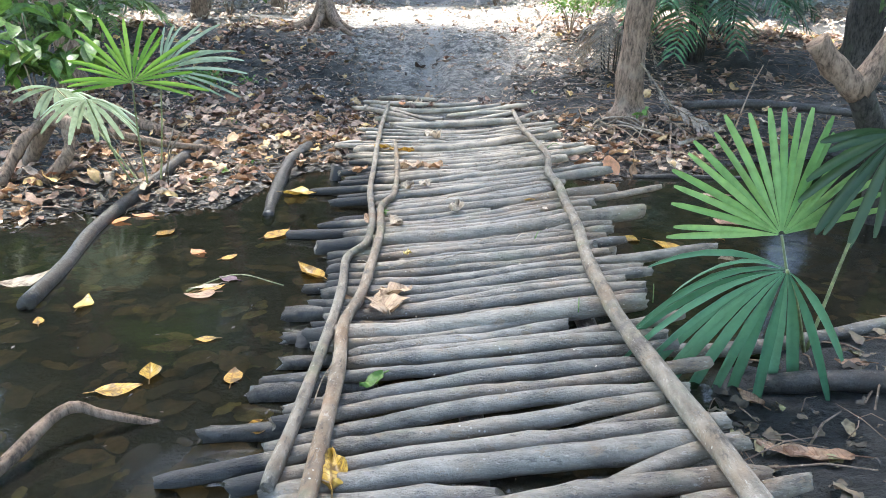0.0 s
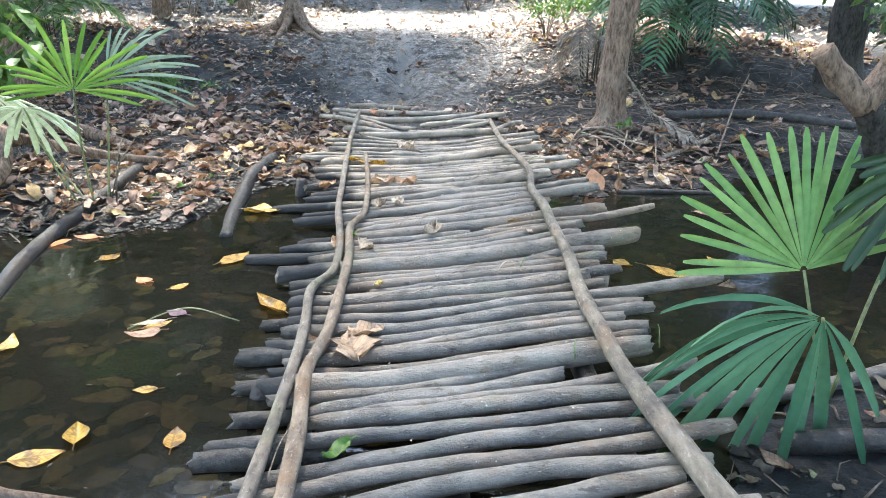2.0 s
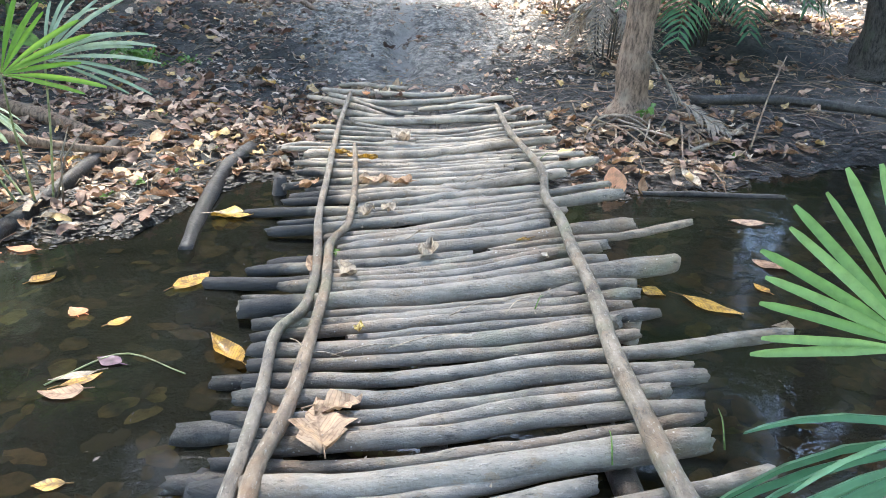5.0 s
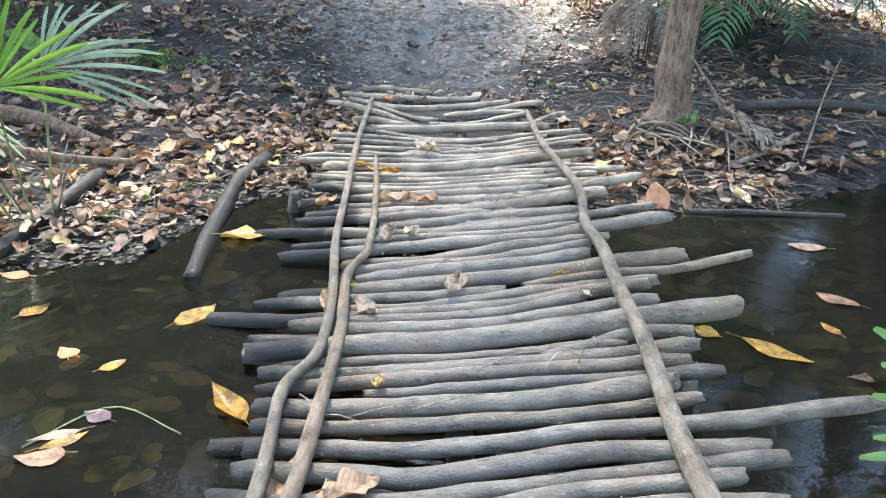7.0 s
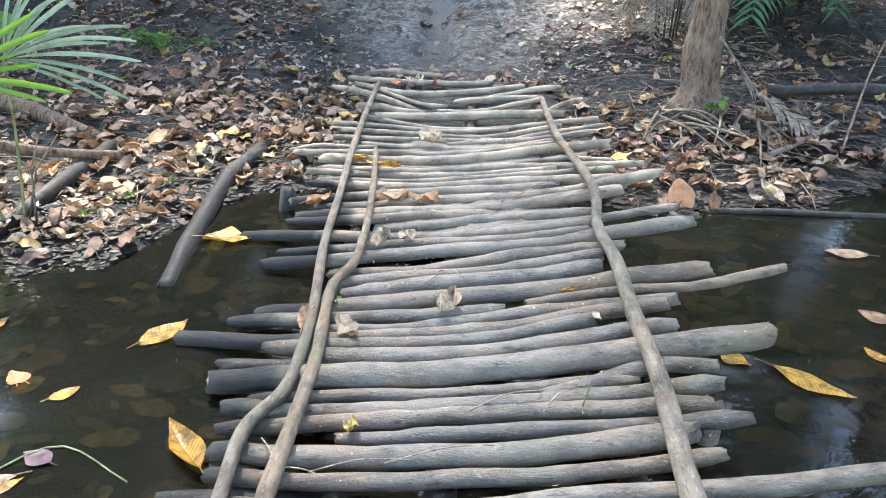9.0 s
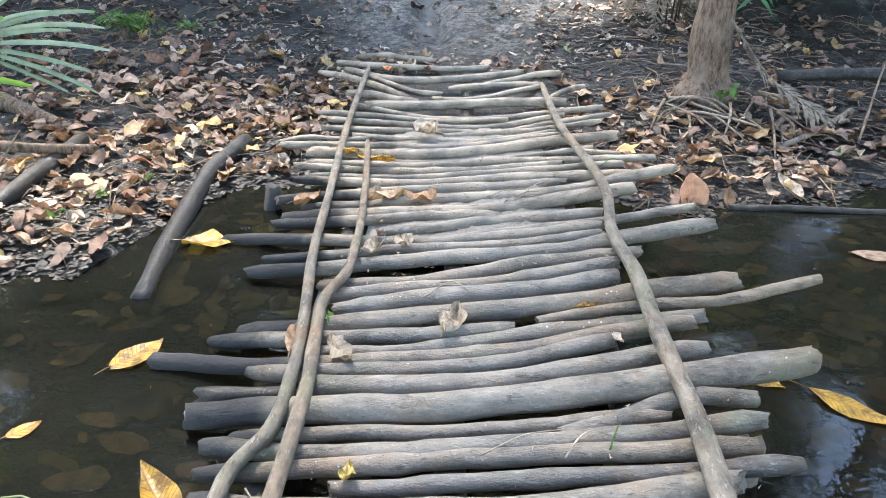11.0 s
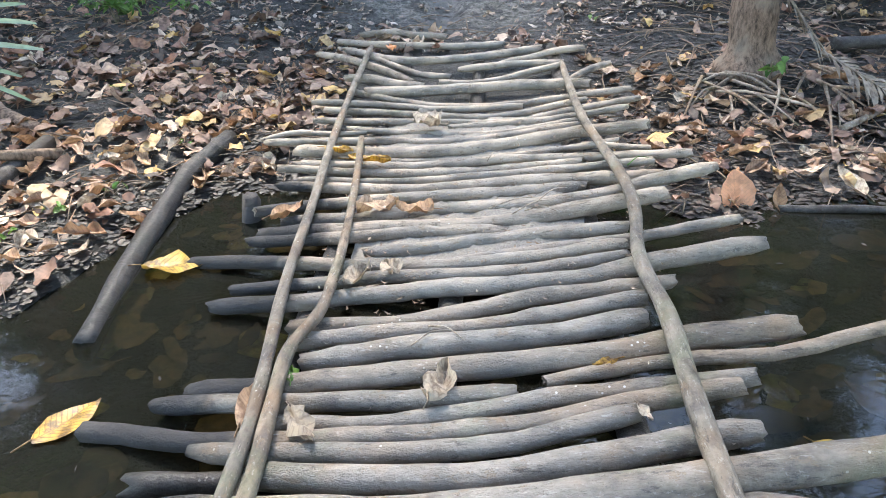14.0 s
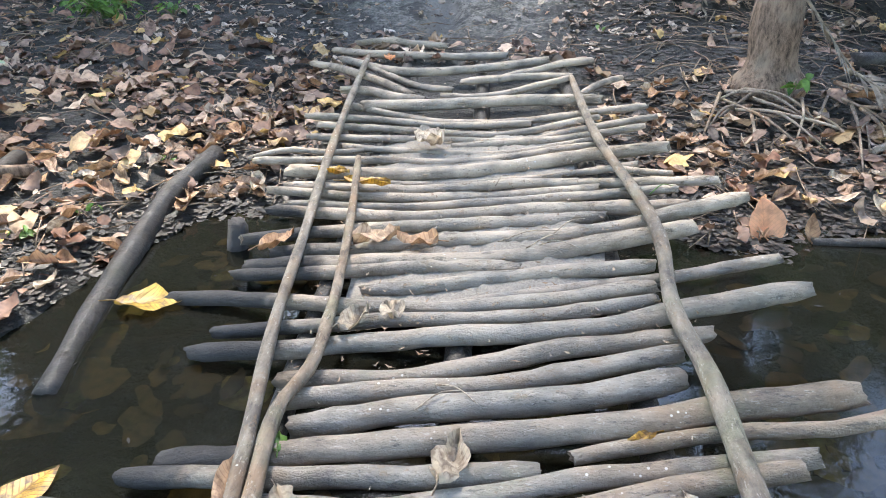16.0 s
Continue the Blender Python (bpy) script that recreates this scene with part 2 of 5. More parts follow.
def water_material():
    m, nt, bsdf, out = material("still_brown_water")
    nt.nodes.remove(bsdf)
    p = coords(nt, (1, 1, 1))
    h = mathn(nt, "ADD", noise_tex(nt, p, 3.0, 2.0, 0.5), mathn(nt, "ADD", mathn(nt, "MULTIPLY", noise_tex(nt, p, 14.0, 2.0, 0.5), 0.3), mathn(nt, "MULTIPLY", noise_tex(nt, p, 48.0, 2.0, 0.5), 0.09)))
    b = add(nt, "ShaderNodeBump", Strength=0.2, Distance=0.02)
    nt.links.new(h, b.inputs["Height"])
    film = noise_tex(nt, p, 1.7, 4.0, 0.6)
    tint = ramp(nt, film, ((0.35, (0.44, 0.38, 0.27)), (0.65, (0.28, 0.28, 0.18))))
    tr = nt.nodes.new("ShaderNodeBsdfTransparent")
    nt.links.new(tint, tr.inputs["Color"])
    body = nt.nodes.new("ShaderNodeBsdfDiffuse")
    body.inputs["Color"].default_value = (0.022, 0.022, 0.017, 1)
    silt = nt.nodes.new("ShaderNodeMixShader")
    silt.inputs[0].default_value = 0.36
    nt.links.new(tr.outputs[0], silt.inputs[1])
    nt.links.new(body.outputs[0], silt.inputs[2])
    gl = nt.nodes.new("ShaderNodeBsdfGlossy")
    gl.inputs["Roughness"].default_value = 0.02
    nt.links.new(b.outputs[0], gl.inputs["Normal"])
    fr = nt.nodes.new("ShaderNodeFresnel")
    fr.inputs["IOR"].default_value = 1.33
    nt.links.new(b.outputs[0], fr.inputs["Normal"])
    mx = nt.nodes.new("ShaderNodeMixShader")
    nt.links.new(fr.outputs[0], mx.inputs[0])
    nt.links.new(silt.outputs[0], mx.inputs[1])
    nt.links.new(gl.outputs[0], mx.inputs[2])
    nt.links.new(mx.outputs[0], out.inputs["Surface"])
    return m


def leaf_material(name, stops, rough=0.6, through_light=0.25, island=True, vein=0.25, ribs=0.0):
    m, nt, bsdf, out = material(name)
    p = coords(nt, (1, 1, 1))
    if island:
        r = nt.nodes.new("ShaderNodeNewGeometry").outputs["Random Per Island"]
    else:
        r = nt.nodes.new("ShaderNodeObjectInfo").outputs["Random"]
    col = ramp(nt, r, stops)
    spots = noise_tex(nt, p, 22.0, 5.0, 0.6)
    dull = mixc(nt, 1.0, col, (0.38, 0.33, 0.3), "MULTIPLY")
    col = mixc(nt, rng(nt, spots, 0.48, 0.66, 0.0, min(1.0, vein * 3)), col, dull)
    glow = mixc(nt, 1.0, col, (1.4, 1.35, 1.25), "MULTIPLY")
    col = mixc(nt, rng(nt, spots, 0.5, 0.36, 0.0, min(1.0, vein * 3)), col, glow)
    height = spots
    if ribs:
        tc = nt.nodes.new("ShaderNodeTexCoord")
        sx = nt.nodes.new("ShaderNodeSeparateXYZ")
        nt.links.new(tc.outputs["Object"], sx.inputs[0])
        across = mathn(nt, "ABSOLUTE", sx.outputs[0])
        run = mathn(nt, "SUBTRACT", sx.outputs[1], mathn(nt, "MULTIPLY", across, 0.8))
        run = mathn(nt, "ADD", run, mathn(nt, "MULTIPLY", spots, 0.012))
        wave = mathn(nt, "SINE", mathn(nt, "MULTIPLY", run, 330.0))
        rib = mathn(nt, "MAXIMUM", rng(nt, wave, 0.55, 0.98), rng(nt, across, 0.005, 0.002))
        brown = mixc(nt, 1.0, col, (0.3, 0.22, 0.22), "MULTIPLY")
        col = mixc(nt, mathn(nt, "MULTIPLY", rib, ribs), col, brown)
        rot = noise_tex(nt, p, 13.0, 4.0, 0.65)
        col = mixc(nt, rng(nt, rot, 0.53, 0.62, 0.0, min(1.0, ribs * 1.3)), col, (0.09, 0.045, 0.018))
        height = mathn(nt, "SUBTRACT", spots, mathn(nt, "MULTIPLY", rib, 0.4))
    nt.links.new(col, bsdf.inputs["Base Color"])
    bsdf.inputs["Roughness"].default_value = rough
    bsdf.inputs["Specular IOR Level"].default_value = 0.35
    bump(nt, bsdf, height, 0.45, 0.003)
    if through_light:
        t = nt.nodes.new("ShaderNodeBsdfTranslucent")
        nt.links.new(col, t.inputs["Color"])
        mx = nt.nodes.new("ShaderNodeMixShader")
        mx.inputs[0].default_value = through_light
        nt.links.new(bsdf.outputs[0], mx.inputs[1])
        nt.links.new(t.outputs[0], mx.inputs[2])
        nt.links.new(mx.outputs[0], out.inputs["Surface"])
    return m


M_MUD = mud_material()
M_WATER = water_material()
M_LITTER = leaf_material("dead_leaves", ((0.0, (0.04, 0.028, 0.022)), (0.14, (0.1, 0.06, 0.042)), (0.28, (0.2, 0.12, 0.085)), (0.38, (0.36, 0.25, 0.18)), (0.52, (0.15, 0.075, 0.048)), (0.7, (0.42, 0.31, 0.225)), (0.76, (0.2, 0.085, 0.045)), (0.82, (0.09, 0.055, 0.04)), (0.88, (0.5, 0.33, 0.12)), (0.93, (0.3, 0.2, 0.13)), (1.0, (0.52, 0.41, 0.3))), 0.65, 0.15)
M_LITTER_DRY = leaf_material("bleached_dead_leaves", ((0.0, (0.16, 0.125, 0.1)), (0.2, (0.3, 0.23, 0.175)), (0.45, (0.42, 0.34, 0.27)), (0.6, (0.26, 0.17, 0.12)), (0.75, (0.5, 0.42, 0.34)), (0.9, (0.35, 0.21, 0.13)), (1.0, (0.55, 0.47, 0.39))), 0.7, 0.15)
M_SUNK = leaf_material("sunken_leaves", ((0.0, (0.03, 0.025, 0.018)), (0.4, (0.1, 0.075, 0.05)), (0.8, (0.17, 0.125, 0.075)), (1.0, (0.24, 0.24, 0.1))), 0.6, 0.0)
M_ROT = leaf_material("rotten_wet_leaves", ((0.0, (0.012, 0.01, 0.009)), (0.5, (0.03, 0.024, 0.02)), (0.85, (0.06, 0.046, 0.036)), (1.0, (0.14, 0.095, 0.07))), 0.62, 0.0)
M_TAN = leaf_material("tan_dry_leaf", ((0.0, (0.3, 0.155, 0.075)), (0.5, (0.36, 0.21, 0.115)), (1.0, (0.38, 0.26, 0.165))), 0.65, 0.15, False, 0.25, 0.35)
M_BROWN = leaf_material("brown_dry_leaf", ((0.0, (0.2, 0.11, 0.06)), (0.5, (0.3, 0.18, 0.11)), (1.0, (0.36, 0.25, 0.17))), 0.6, 0.15, False, 0.25, 0.4)
M_PALE = leaf_material("pale_dry_leaf", ((0.0, (0.33, 0.26, 0.185)), (1.0, (0.45, 0.365, 0.275))), 0.7, 0.2, False, 0.3, 0.3)
M_YELLOW = leaf_material("yellow_leaf", ((0.0, (0.36, 0.19, 0.025)), (0.5, (0.44, 0.27, 0.04)), (1.0, (0.4, 0.3, 0.08))), 0.45, 0.2, False, 0.3, 0.6)
M_ORANGE = leaf_material("orange_leaf", ((0.0, (0.7, 0.3, 0.13)), (1.0, (0.78, 0.4, 0.22))), 0.5, 0.45, False, 0.1, 0.12)
M_PURPLE = leaf_material("purple_leaf", ((0.0, (0.07, 0.03, 0.05)), (1.0, (0.12, 0.05, 0.07))), 0.5, 0.0, False)
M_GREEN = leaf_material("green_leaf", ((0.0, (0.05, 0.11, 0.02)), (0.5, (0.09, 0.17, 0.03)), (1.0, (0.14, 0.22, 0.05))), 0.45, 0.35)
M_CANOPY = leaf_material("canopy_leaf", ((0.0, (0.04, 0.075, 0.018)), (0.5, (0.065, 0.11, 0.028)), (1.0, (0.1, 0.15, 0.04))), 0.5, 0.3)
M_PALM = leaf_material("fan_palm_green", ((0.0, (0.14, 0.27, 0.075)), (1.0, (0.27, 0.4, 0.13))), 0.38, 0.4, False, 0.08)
# sunlight on the left fan put into its yellow-green colour
M_PALM_LIT = leaf_material("fan_palm_sunlit_green", ((0.0, (0.13, 0.25, 0.025)), (1.0, (0.23, 0.36, 0.06))), 0.4, 0.45, False, 0.06)
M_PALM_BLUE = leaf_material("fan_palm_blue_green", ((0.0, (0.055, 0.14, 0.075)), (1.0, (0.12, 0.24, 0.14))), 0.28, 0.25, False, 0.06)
# shadow on the right-edge frond put into its near-black green
M_PALM_SHADE = leaf_material("fan_palm_shaded_green", ((0.0, (0.02, 0.045, 0.018)), (1.0, (0.035, 0.07, 0.025))), 0.4, 0.2, False, 0.06)
M_PALM_GREY = leaf_material("fan_palm_grey_green", ((0.0, (0.2, 0.26, 0.16)), (1.0, (0.3, 0.36, 0.25))), 0.45, 0.3, False, 0.1)
M_DRYFROND = leaf_material("dry_frond", ((0.0, (0.12, 0.095, 0.07)), (1.0, (0.21, 0.17, 0.13))), 0.7, 0.1, False)
M_FEATHER = leaf_material("feather_palm_green", ((0.0, (0.035, 0.085, 0.035)), (1.0, (0.07, 0.15, 0.06))), 0.4, 0.3, False, 0.06)
M_STEM = leaf_material("palm_stem", ((0.0, (0.13, 0.15, 0.06)), (1.0, (0.2, 0.2, 0.09))), 0.5, 0.0, False)


# ---- shape helpers ----
def S(a, b, v):
    q = np.clip((np.asarray(v, float) - a) / (b - a), 0, 1)
    return q * q * (3 - 2 * q)


def shore(x):
    """Where the far bank meets the water."""
    x = np.asarray(x, float)
    ragged = 0.05 * np.sin(7.3 * x + 1) + 0.035 * np.sin(16.1 * x) + 0.02 * np.sin(37 * x + 2)
    return ragged + np.interp(x, [-6, -4, -2.8, -2.2, -1.6, -1.35, -1.2, 0.9, 1.2, 1.6, 2.4, 3.4, 6], [4.2, 4.5, 4.8, 5.1, 5.3, 6.1, 6.45, 6.35, 6.15, 6.2, 6.45, 7.1, 7.8])


def near_shore(x):
    return np.interp(x, [-6, -1.2, 0.3, 0.8, 1.2, 1.7, 2.2, 4, 8], [0.6, 0.9, 1.4, 2.3, 2.75, 3.05, 3.2, 3.6, 4])


def wav(x, y):
    return (np.sin(1.9 * x + 1.3 * y + 0.4) * np.sin(1.1 * x - 2.3 * y) + 0.35 * np.sin(17.3 * x + 5.1 * y) * np.sin(15.7 * y - 6.3 * x) + 0.25 * np.sin(31.1 * x - 9.7 * y + 2 * np.sin(3 * y)) * np.sin(27.9 * y + 11.3 * x) + 0.6 * np.sin(4.7 * x + 2.1 * y) * np.sin(3.9 * y - 1.7 * x + 1) + 0.4 * np.sin(9.1 * x - 3.3 * y) * np.sin(8.3 * y + 2.9 * x))


WATER = -0.25


def ground_z(x, y, rough=True):
    x, y = np.asarray(x, float), np.asarray(y, float)
    s, n = y - shore(x), near_shore(x) - y
    bank = WATER + 0.075 * np.minimum(s, 3.6)
    nearb = WATER + 0.12 * np.minimum(n, 2.5)
    bed = WATER - 0.16 * np.clip(np.minimum(-s, -n) / 0.6, 0, 1)
    h = np.where(s > 0, bank, np.where(n > 0, nearb, bed))
    h = h + 0.55 * S(9.3, 13.3, y) * (1 - 0.55 * S(3, 7, x)) + 0.015 * np.clip(y - 13, 0, 40)
    h = h + 0.1 * S(6.6, 7.6, y) * S(0.9, 2, x)
    if rough:
        h = h + 0.014 * wav(x, y) * (1 + 1.2 * S(9.3, 10.5, y)) * (1 + 0.7 * S(0.95, 1.4, np.abs(x - 0.05)))
        # the run-off gully worn down the path
        gully = np.exp(-((x + 0.22 + 0.05 * np.sin(3 * y)) / 0.13) ** 2) * S(9.3, 9.9, y) * (1 - S(11.4, 12.2, y))
        h = h - 0.16 * gully
    return h


def gz(x, y):
    return float(ground_z(x, y))


def step(a, b, v):
    return float(S(a, b, v))


def deck_base(x, y):
    """Height of the undersides of the poles."""
    w = 1 - 1.15 * step(5.4, 7.2, y) if x < 0 else 1 - 0.35 * step(6.5, 8.5, y)
    return -0.15 + 0.115 * x * w + 0.03 * step(5.2, 7, y) + 0.07 * step(7.2, 8.4, y) + 0.06 * step(8.4, 9.6, y)


def mesh_object(name, verts, faces, mat, parent=None, smooth=True):
    me = bpy.data.meshes.new(name)
    me.from_pydata([tuple(v) for v in verts], [], faces)
    me.materials.append(mat)
    if smooth:
        me.polygons.foreach_set("use_smooth", [True] * len(me.polygons))
    me.update()
    ob = new(name, me)
    if parent is not None:
        ob.parent = parent
    return ob


def spline(pts, n):
    """n points on a smooth curve through pts."""
    p = np.array(pts, float)
    k = len(p)
    ext = np.vstack([2 * p[0] - p[1], p, 2 * p[-1] - p[-2]])
    out = []
    for u in np.linspace(0, k - 1, n):
        i = min(int(u), k - 2)
        t = u - i
        a, b, c, d = ext[i:i + 4]
        out.append(0.5 * (2 * b + (c - a) * t + (2 * a - 5 * b + 4 * c - d) * t * t + (3 * b - a - 3 * c + d) * t ** 3))
    return np.array(out)


def tube(pts, radii, sides=10, rnd=None, lumps=0.0, jag=0.0, slant=0.0):
    """Vertices and faces of a round pole along pts, lumpy, with rough-cut ends."""
    rnd = rnd or random.Random(1)
    p = np.array(pts, float)
    n = len(p)
    tang = np.gradient(p, axis=0)
    tang /= np.linalg.norm(tang, axis=1)[:, None]
    up = np.array((0, 0, 1.0)) if abs(tang[0][2]) < 0.8 else np.array((0, 1.0, 0))
    verts, faces = [], []
    ph = [rnd.uniform(0, 7) for _ in range(8)]
    for i in range(n):
        side = np.cross(tang[i], up)
        side /= np.linalg.norm(side)
        nor = np.cross(side, tang[i])
        for j in range(sides):
            a = 2 * math.pi * j / sides
            r = radii[i] * (1 + lumps * (math.sin(2 * a + ph[0] + 0.5 * i) * 0.5 + math.sin(3 * a + ph[1] - 0.8 * i) * 0.35 + math.sin(1.3 * i + ph[2]) * 0.7 + math.sin(0.6 * i + a + ph[3]) * 0.6))
            q = p[i] + r * (math.cos(a) * side + math.sin(a) * nor)
            if jag and i in (0, n - 1):
                q = q + tang[i] * ((rnd.uniform(-1, 1) * jag + slant * math.cos(a + ph[4] + i)) * radii[i])
            verts.append(q)
    for i in range(n - 1):
        for j in range(sides):
            k = (j + 1) % sides
            faces.append((i * sides + j, i * sides + k, (i + 1) * sides + k, (i + 1) * sides + j))
    c0, c1 = len(verts), len(verts) + 1
    verts.append(p[0] + tang[0] * (0.1 * radii[0]))
    verts.append(p[-1] - tang[-1] * (0.1 * radii[-1]))
    for j in range(sides):
        k = (j + 1) % sides
        faces.append((c0, k, j))
        faces.append((c1, (n - 1) * sides + j, (n - 1) * sides + k))
    return verts, faces


def merge(chunks):
    verts, faces = [], []
    for v, f in chunks:
        o = len(verts)
        verts.extend(v)
        faces.extend(tuple(i + o for i in q) for q in f)
    return verts, faces


def flat_ends(ob, sides):
    """Sharp cut ends on a smooth pole."""
    ob.data.materials.append(M_CUT)
    polys = ob.data.polygons
    for q in polys:
        if len(q.vertices) == 3:
            q.use_smooth = False
            q.material_index = 1
    return ob


# ---- ground and water ----
def axis(parts):
    out = []
    for a, b, d in parts:
        out.extend(np.arange(a, b, d))
    out.append(parts[-1][1])
    return np.array(out)


gx = axis(((-220, -40, 30), (-40, -12, 4), (-12, -5, 0.6), (-5, -3.2, 0.075), (-3.2, 3.4, 0.042), (3.4, 5.5, 0.075), (5.5, 12, 0.5), (12, 40, 4), (40, 220, 30)))
gy = axis(((-200, -20, 30), (-20, -2, 2), (-2, 1, 0.3), (1, 3.4, 0.045), (3.4, 4.8, 0.1), (4.8, 9.6, 0.042), (9.6, 12.6, 0.045), (12.6, 13.5, 0.075), (13.5, 24, 0.35), (24, 60, 4), (60, 240, 30)))
GX, GY = np.meshgrid(gx, gy)
GZ = ground_z(GX, GY)
gn = len(gx)
gfaces = [(r * gn + c, r * gn + c + 1, (r + 1) * gn + c + 1, (r + 1) * gn + c) for r in range(len(gy) - 1) for c in range(gn - 1)]
ground = mesh_object("ground", np.stack([GX.ravel(), GY.ravel(), GZ.ravel()], 1), gfaces, M_MUD)
tagged(ground, "dark wet mud banks and a trodden dry path", "ground", kind="structure")

wx = [-200, -40, -12, 12, 40, 200]
wv = [(x, y, WATER) for y in (0.2, 9.0) for x in wx]
water = mesh_object("water", wv, [(i, i + 1, i + 7, i + 6) for i in range(5)], M_WATER, smooth=False)
tagged(water, "still brown murky creek water with reflections", "water", kind="structure")


# ---- the bridge ----
bridge = tagged(new("log_bridge"), "rough footbridge of weathered grey poles laid side by side", "bridge")
rnd = random.Random(7)


def log(d, x0, x1, y0, y1, y2, y3):
    """One cross pole: diameter, ends, and the line it takes in plan at four even stations."""
    ctrl = []
    for x, y in zip(np.linspace(x0, x1, 4), (y0, y1, y2, y3)):
        ctrl.append((x, y, deck_base(x, y) + d / 2))
    n = max(6, int((x1 - x0) / 0.06))
    p = spline(ctrl, n)
    wob = rnd.uniform(0, 9)
    for i in range(n):
        p[i][1] += 0.005 * math.sin(0.45 * i + wob) + 0.003 * math.sin(1.1 * i + 3 * wob) + rnd.uniform(-0.0015, 0.0015)
        p[i][2] += 0.004 * math.sin(0.4 * i + 2 * wob) + rnd.uniform(-0.0015, 0.0015)
    thin = rnd.choice((-1, 1)) * rnd.uniform(0.03, 0.14)
    radii = [d / 2 * (1.04 + thin * (i / (n - 1) - 0.5)) for i in range(n)]
    for _ in range(rnd.choice((0, 1, 1, 2)) if n > 8 else 0):
        k = rnd.randrange(2, n - 2)
        radii[k] *= rnd.uniform(1.08, 1.2)
        radii[k + 1] *= rnd.uniform(0.94, 1.06)
    radii[0] *= rnd.uniform(0.62, 0.97)
    radii[-1] *= rnd.uniform(0.62, 0.97)
    v, f = tube(p, radii, 14, rnd, 0.05, 0.28, rnd.uniform(-0.7, 0.7))
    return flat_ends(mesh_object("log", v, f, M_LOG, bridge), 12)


log(0.060, 0.69, 1.07, 1.68, 1.70, 1.72, 1.74)
log(0.070, -0.09, 0.96, 1.72, 1.74, 1.77, 1.78)
log(0.060, -0.50, 0.21, 1.85, 1.81, 1.82, 1.81)
log(0.060, 0.48, 0.96, 1.77, 1.84, 1.91, 1.95)
log(0.080, -0.49, 0.83, 1.87, 1.92, 1.93, 1.96)
log(0.060, -0.63, 0.96, 1.94, 2.03, 2.05, 2.07)
log(0.050, 0.47, 0.82, 2.07, 2.10, 2.14, 2.17)
log(0.060, -0.90, 0.79, 2.01, 2.10, 2.16, 2.22)
log(0.060, -0.56, 0.89, 2.12, 2.26, 2.30, 2.28)
log(0.055, -0.58, 1.01, 2.30, 2.37, 2.39, 2.44)
log(0.060, -0.55, 0.79, 2.38, 2.44, 2.50, 2.49)
log(0.050, -0.69, 0.95, 2.63, 2.60, 2.60, 2.62)
log(0.060, -0.36, 0.93, 2.70, 2.71, 2.70, 2.70)
log(0.050, -0.39, 1.03, 2.77, 2.75, 2.78, 2.86)
log(0.065, -0.38, 0.56, 2.75, 2.79, 2.81, 2.87)
log(0.050, -0.54, 0.92, 2.89, 2.88, 2.94, 3.01)
log(0.085, -0.57, 0.90, 2.95, 2.94, 2.96, 3.02)
log(0.045, -0.58, 0.94, 3.13, 3.05, 3.08, 3.14)
log(0.060, -0.53, 0.96, 3.18, 3.16, 3.20, 3.18)
log(0.055, -0.54, 0.89, 3.25, 3.22, 3.27, 3.31)
log(0.055, -0.64, 1.03, 3.37, 3.29, 3.34, 3.36)
log(0.065, -0.59, 1.00, 3.48, 3.40, 3.43, 3.41)
log(0.055, -0.58, 1.41, 3.59, 3.53, 3.56, 3.58)
log(0.050, -0.59, 0.89, 3.73, 3.66, 3.65, 3.69)
log(0.070, -0.62, 0.84, 3.84, 3.75, 3.74, 3.78)
log(0.050, -0.23, 1.01, 3.86, 3.85, 3.84, 3.85)
log(0.055, -0.63, 0.92, 3.95, 3.94, 3.94, 3.91)
log(0.060, -0.65, 0.98, 4.07, 3.98, 3.99, 4.01)
log(0.045, -0.57, 0.73, 4.10, 4.09, 4.07, 4.07)
log(0.055, 0.41, 0.99, 4.02, 4.08, 4.15, 4.11)
log(0.090, -0.75, 1.20, 4.22, 4.17, 4.19, 4.27)
log(0.075, -0.40, 0.91, 4.32, 4.28, 4.31, 4.37)
log(0.060, -0.61, 0.64, 4.45, 4.40, 4.39, 4.49)
log(0.060, -0.99, 0.93, 4.57, 4.46, 4.47, 4.56)
log(0.055, -0.48, 0.98, 4.55, 4.52, 4.57, 4.61)
log(0.060, -0.80, 0.32, 4.67, 4.64, 4.61, 4.60)
log(0.042, 0.40, 1.45, 4.65, 4.70, 4.72, 4.80)
log(0.075, -0.71, 1.16, 4.71, 4.72, 4.75, 4.81)
log(0.075, -0.37, 0.73, 4.82, 4.86, 4.86, 4.92)
log(0.060, -0.44, 0.76, 4.95, 4.96, 4.98, 5.04)
log(0.060, -0.46, 0.86, 5.05, 5.03, 5.10, 5.14)
log(0.065, -0.83, 1.23, 5.24, 5.22, 5.22, 5.34)
log(0.050, -0.77, 0.75, 5.36, 5.37, 5.31, 5.36)
log(0.045, 0.02, 1.20, 5.41, 5.46, 5.49, 5.56)
log(0.055, -1.04, 0.76, 5.64, 5.50, 5.39, 5.44)
log(0.055, -0.28, 0.78, 5.57, 5.56, 5.58, 5.58)
log(0.055, -0.83, 0.30, 5.75, 5.73, 5.70, 5.63)
log(0.070, -0.79, 0.98, 5.80, 5.74, 5.71, 5.83)
log(0.060, -0.70, 1.23, 5.89, 5.89, 5.87, 6.04)
log(0.055, -0.87, 0.66, 6.01, 6.06, 6.01, 6.00)
log(0.055, -0.81, 0.99, 6.25, 6.15, 6.10, 6.03)
log(0.040, -0.75, 0.99, 6.32, 6.25, 6.22, 6.21)
log(0.045, -0.86, 0.67, 6.45, 6.36, 6.29, 6.27)
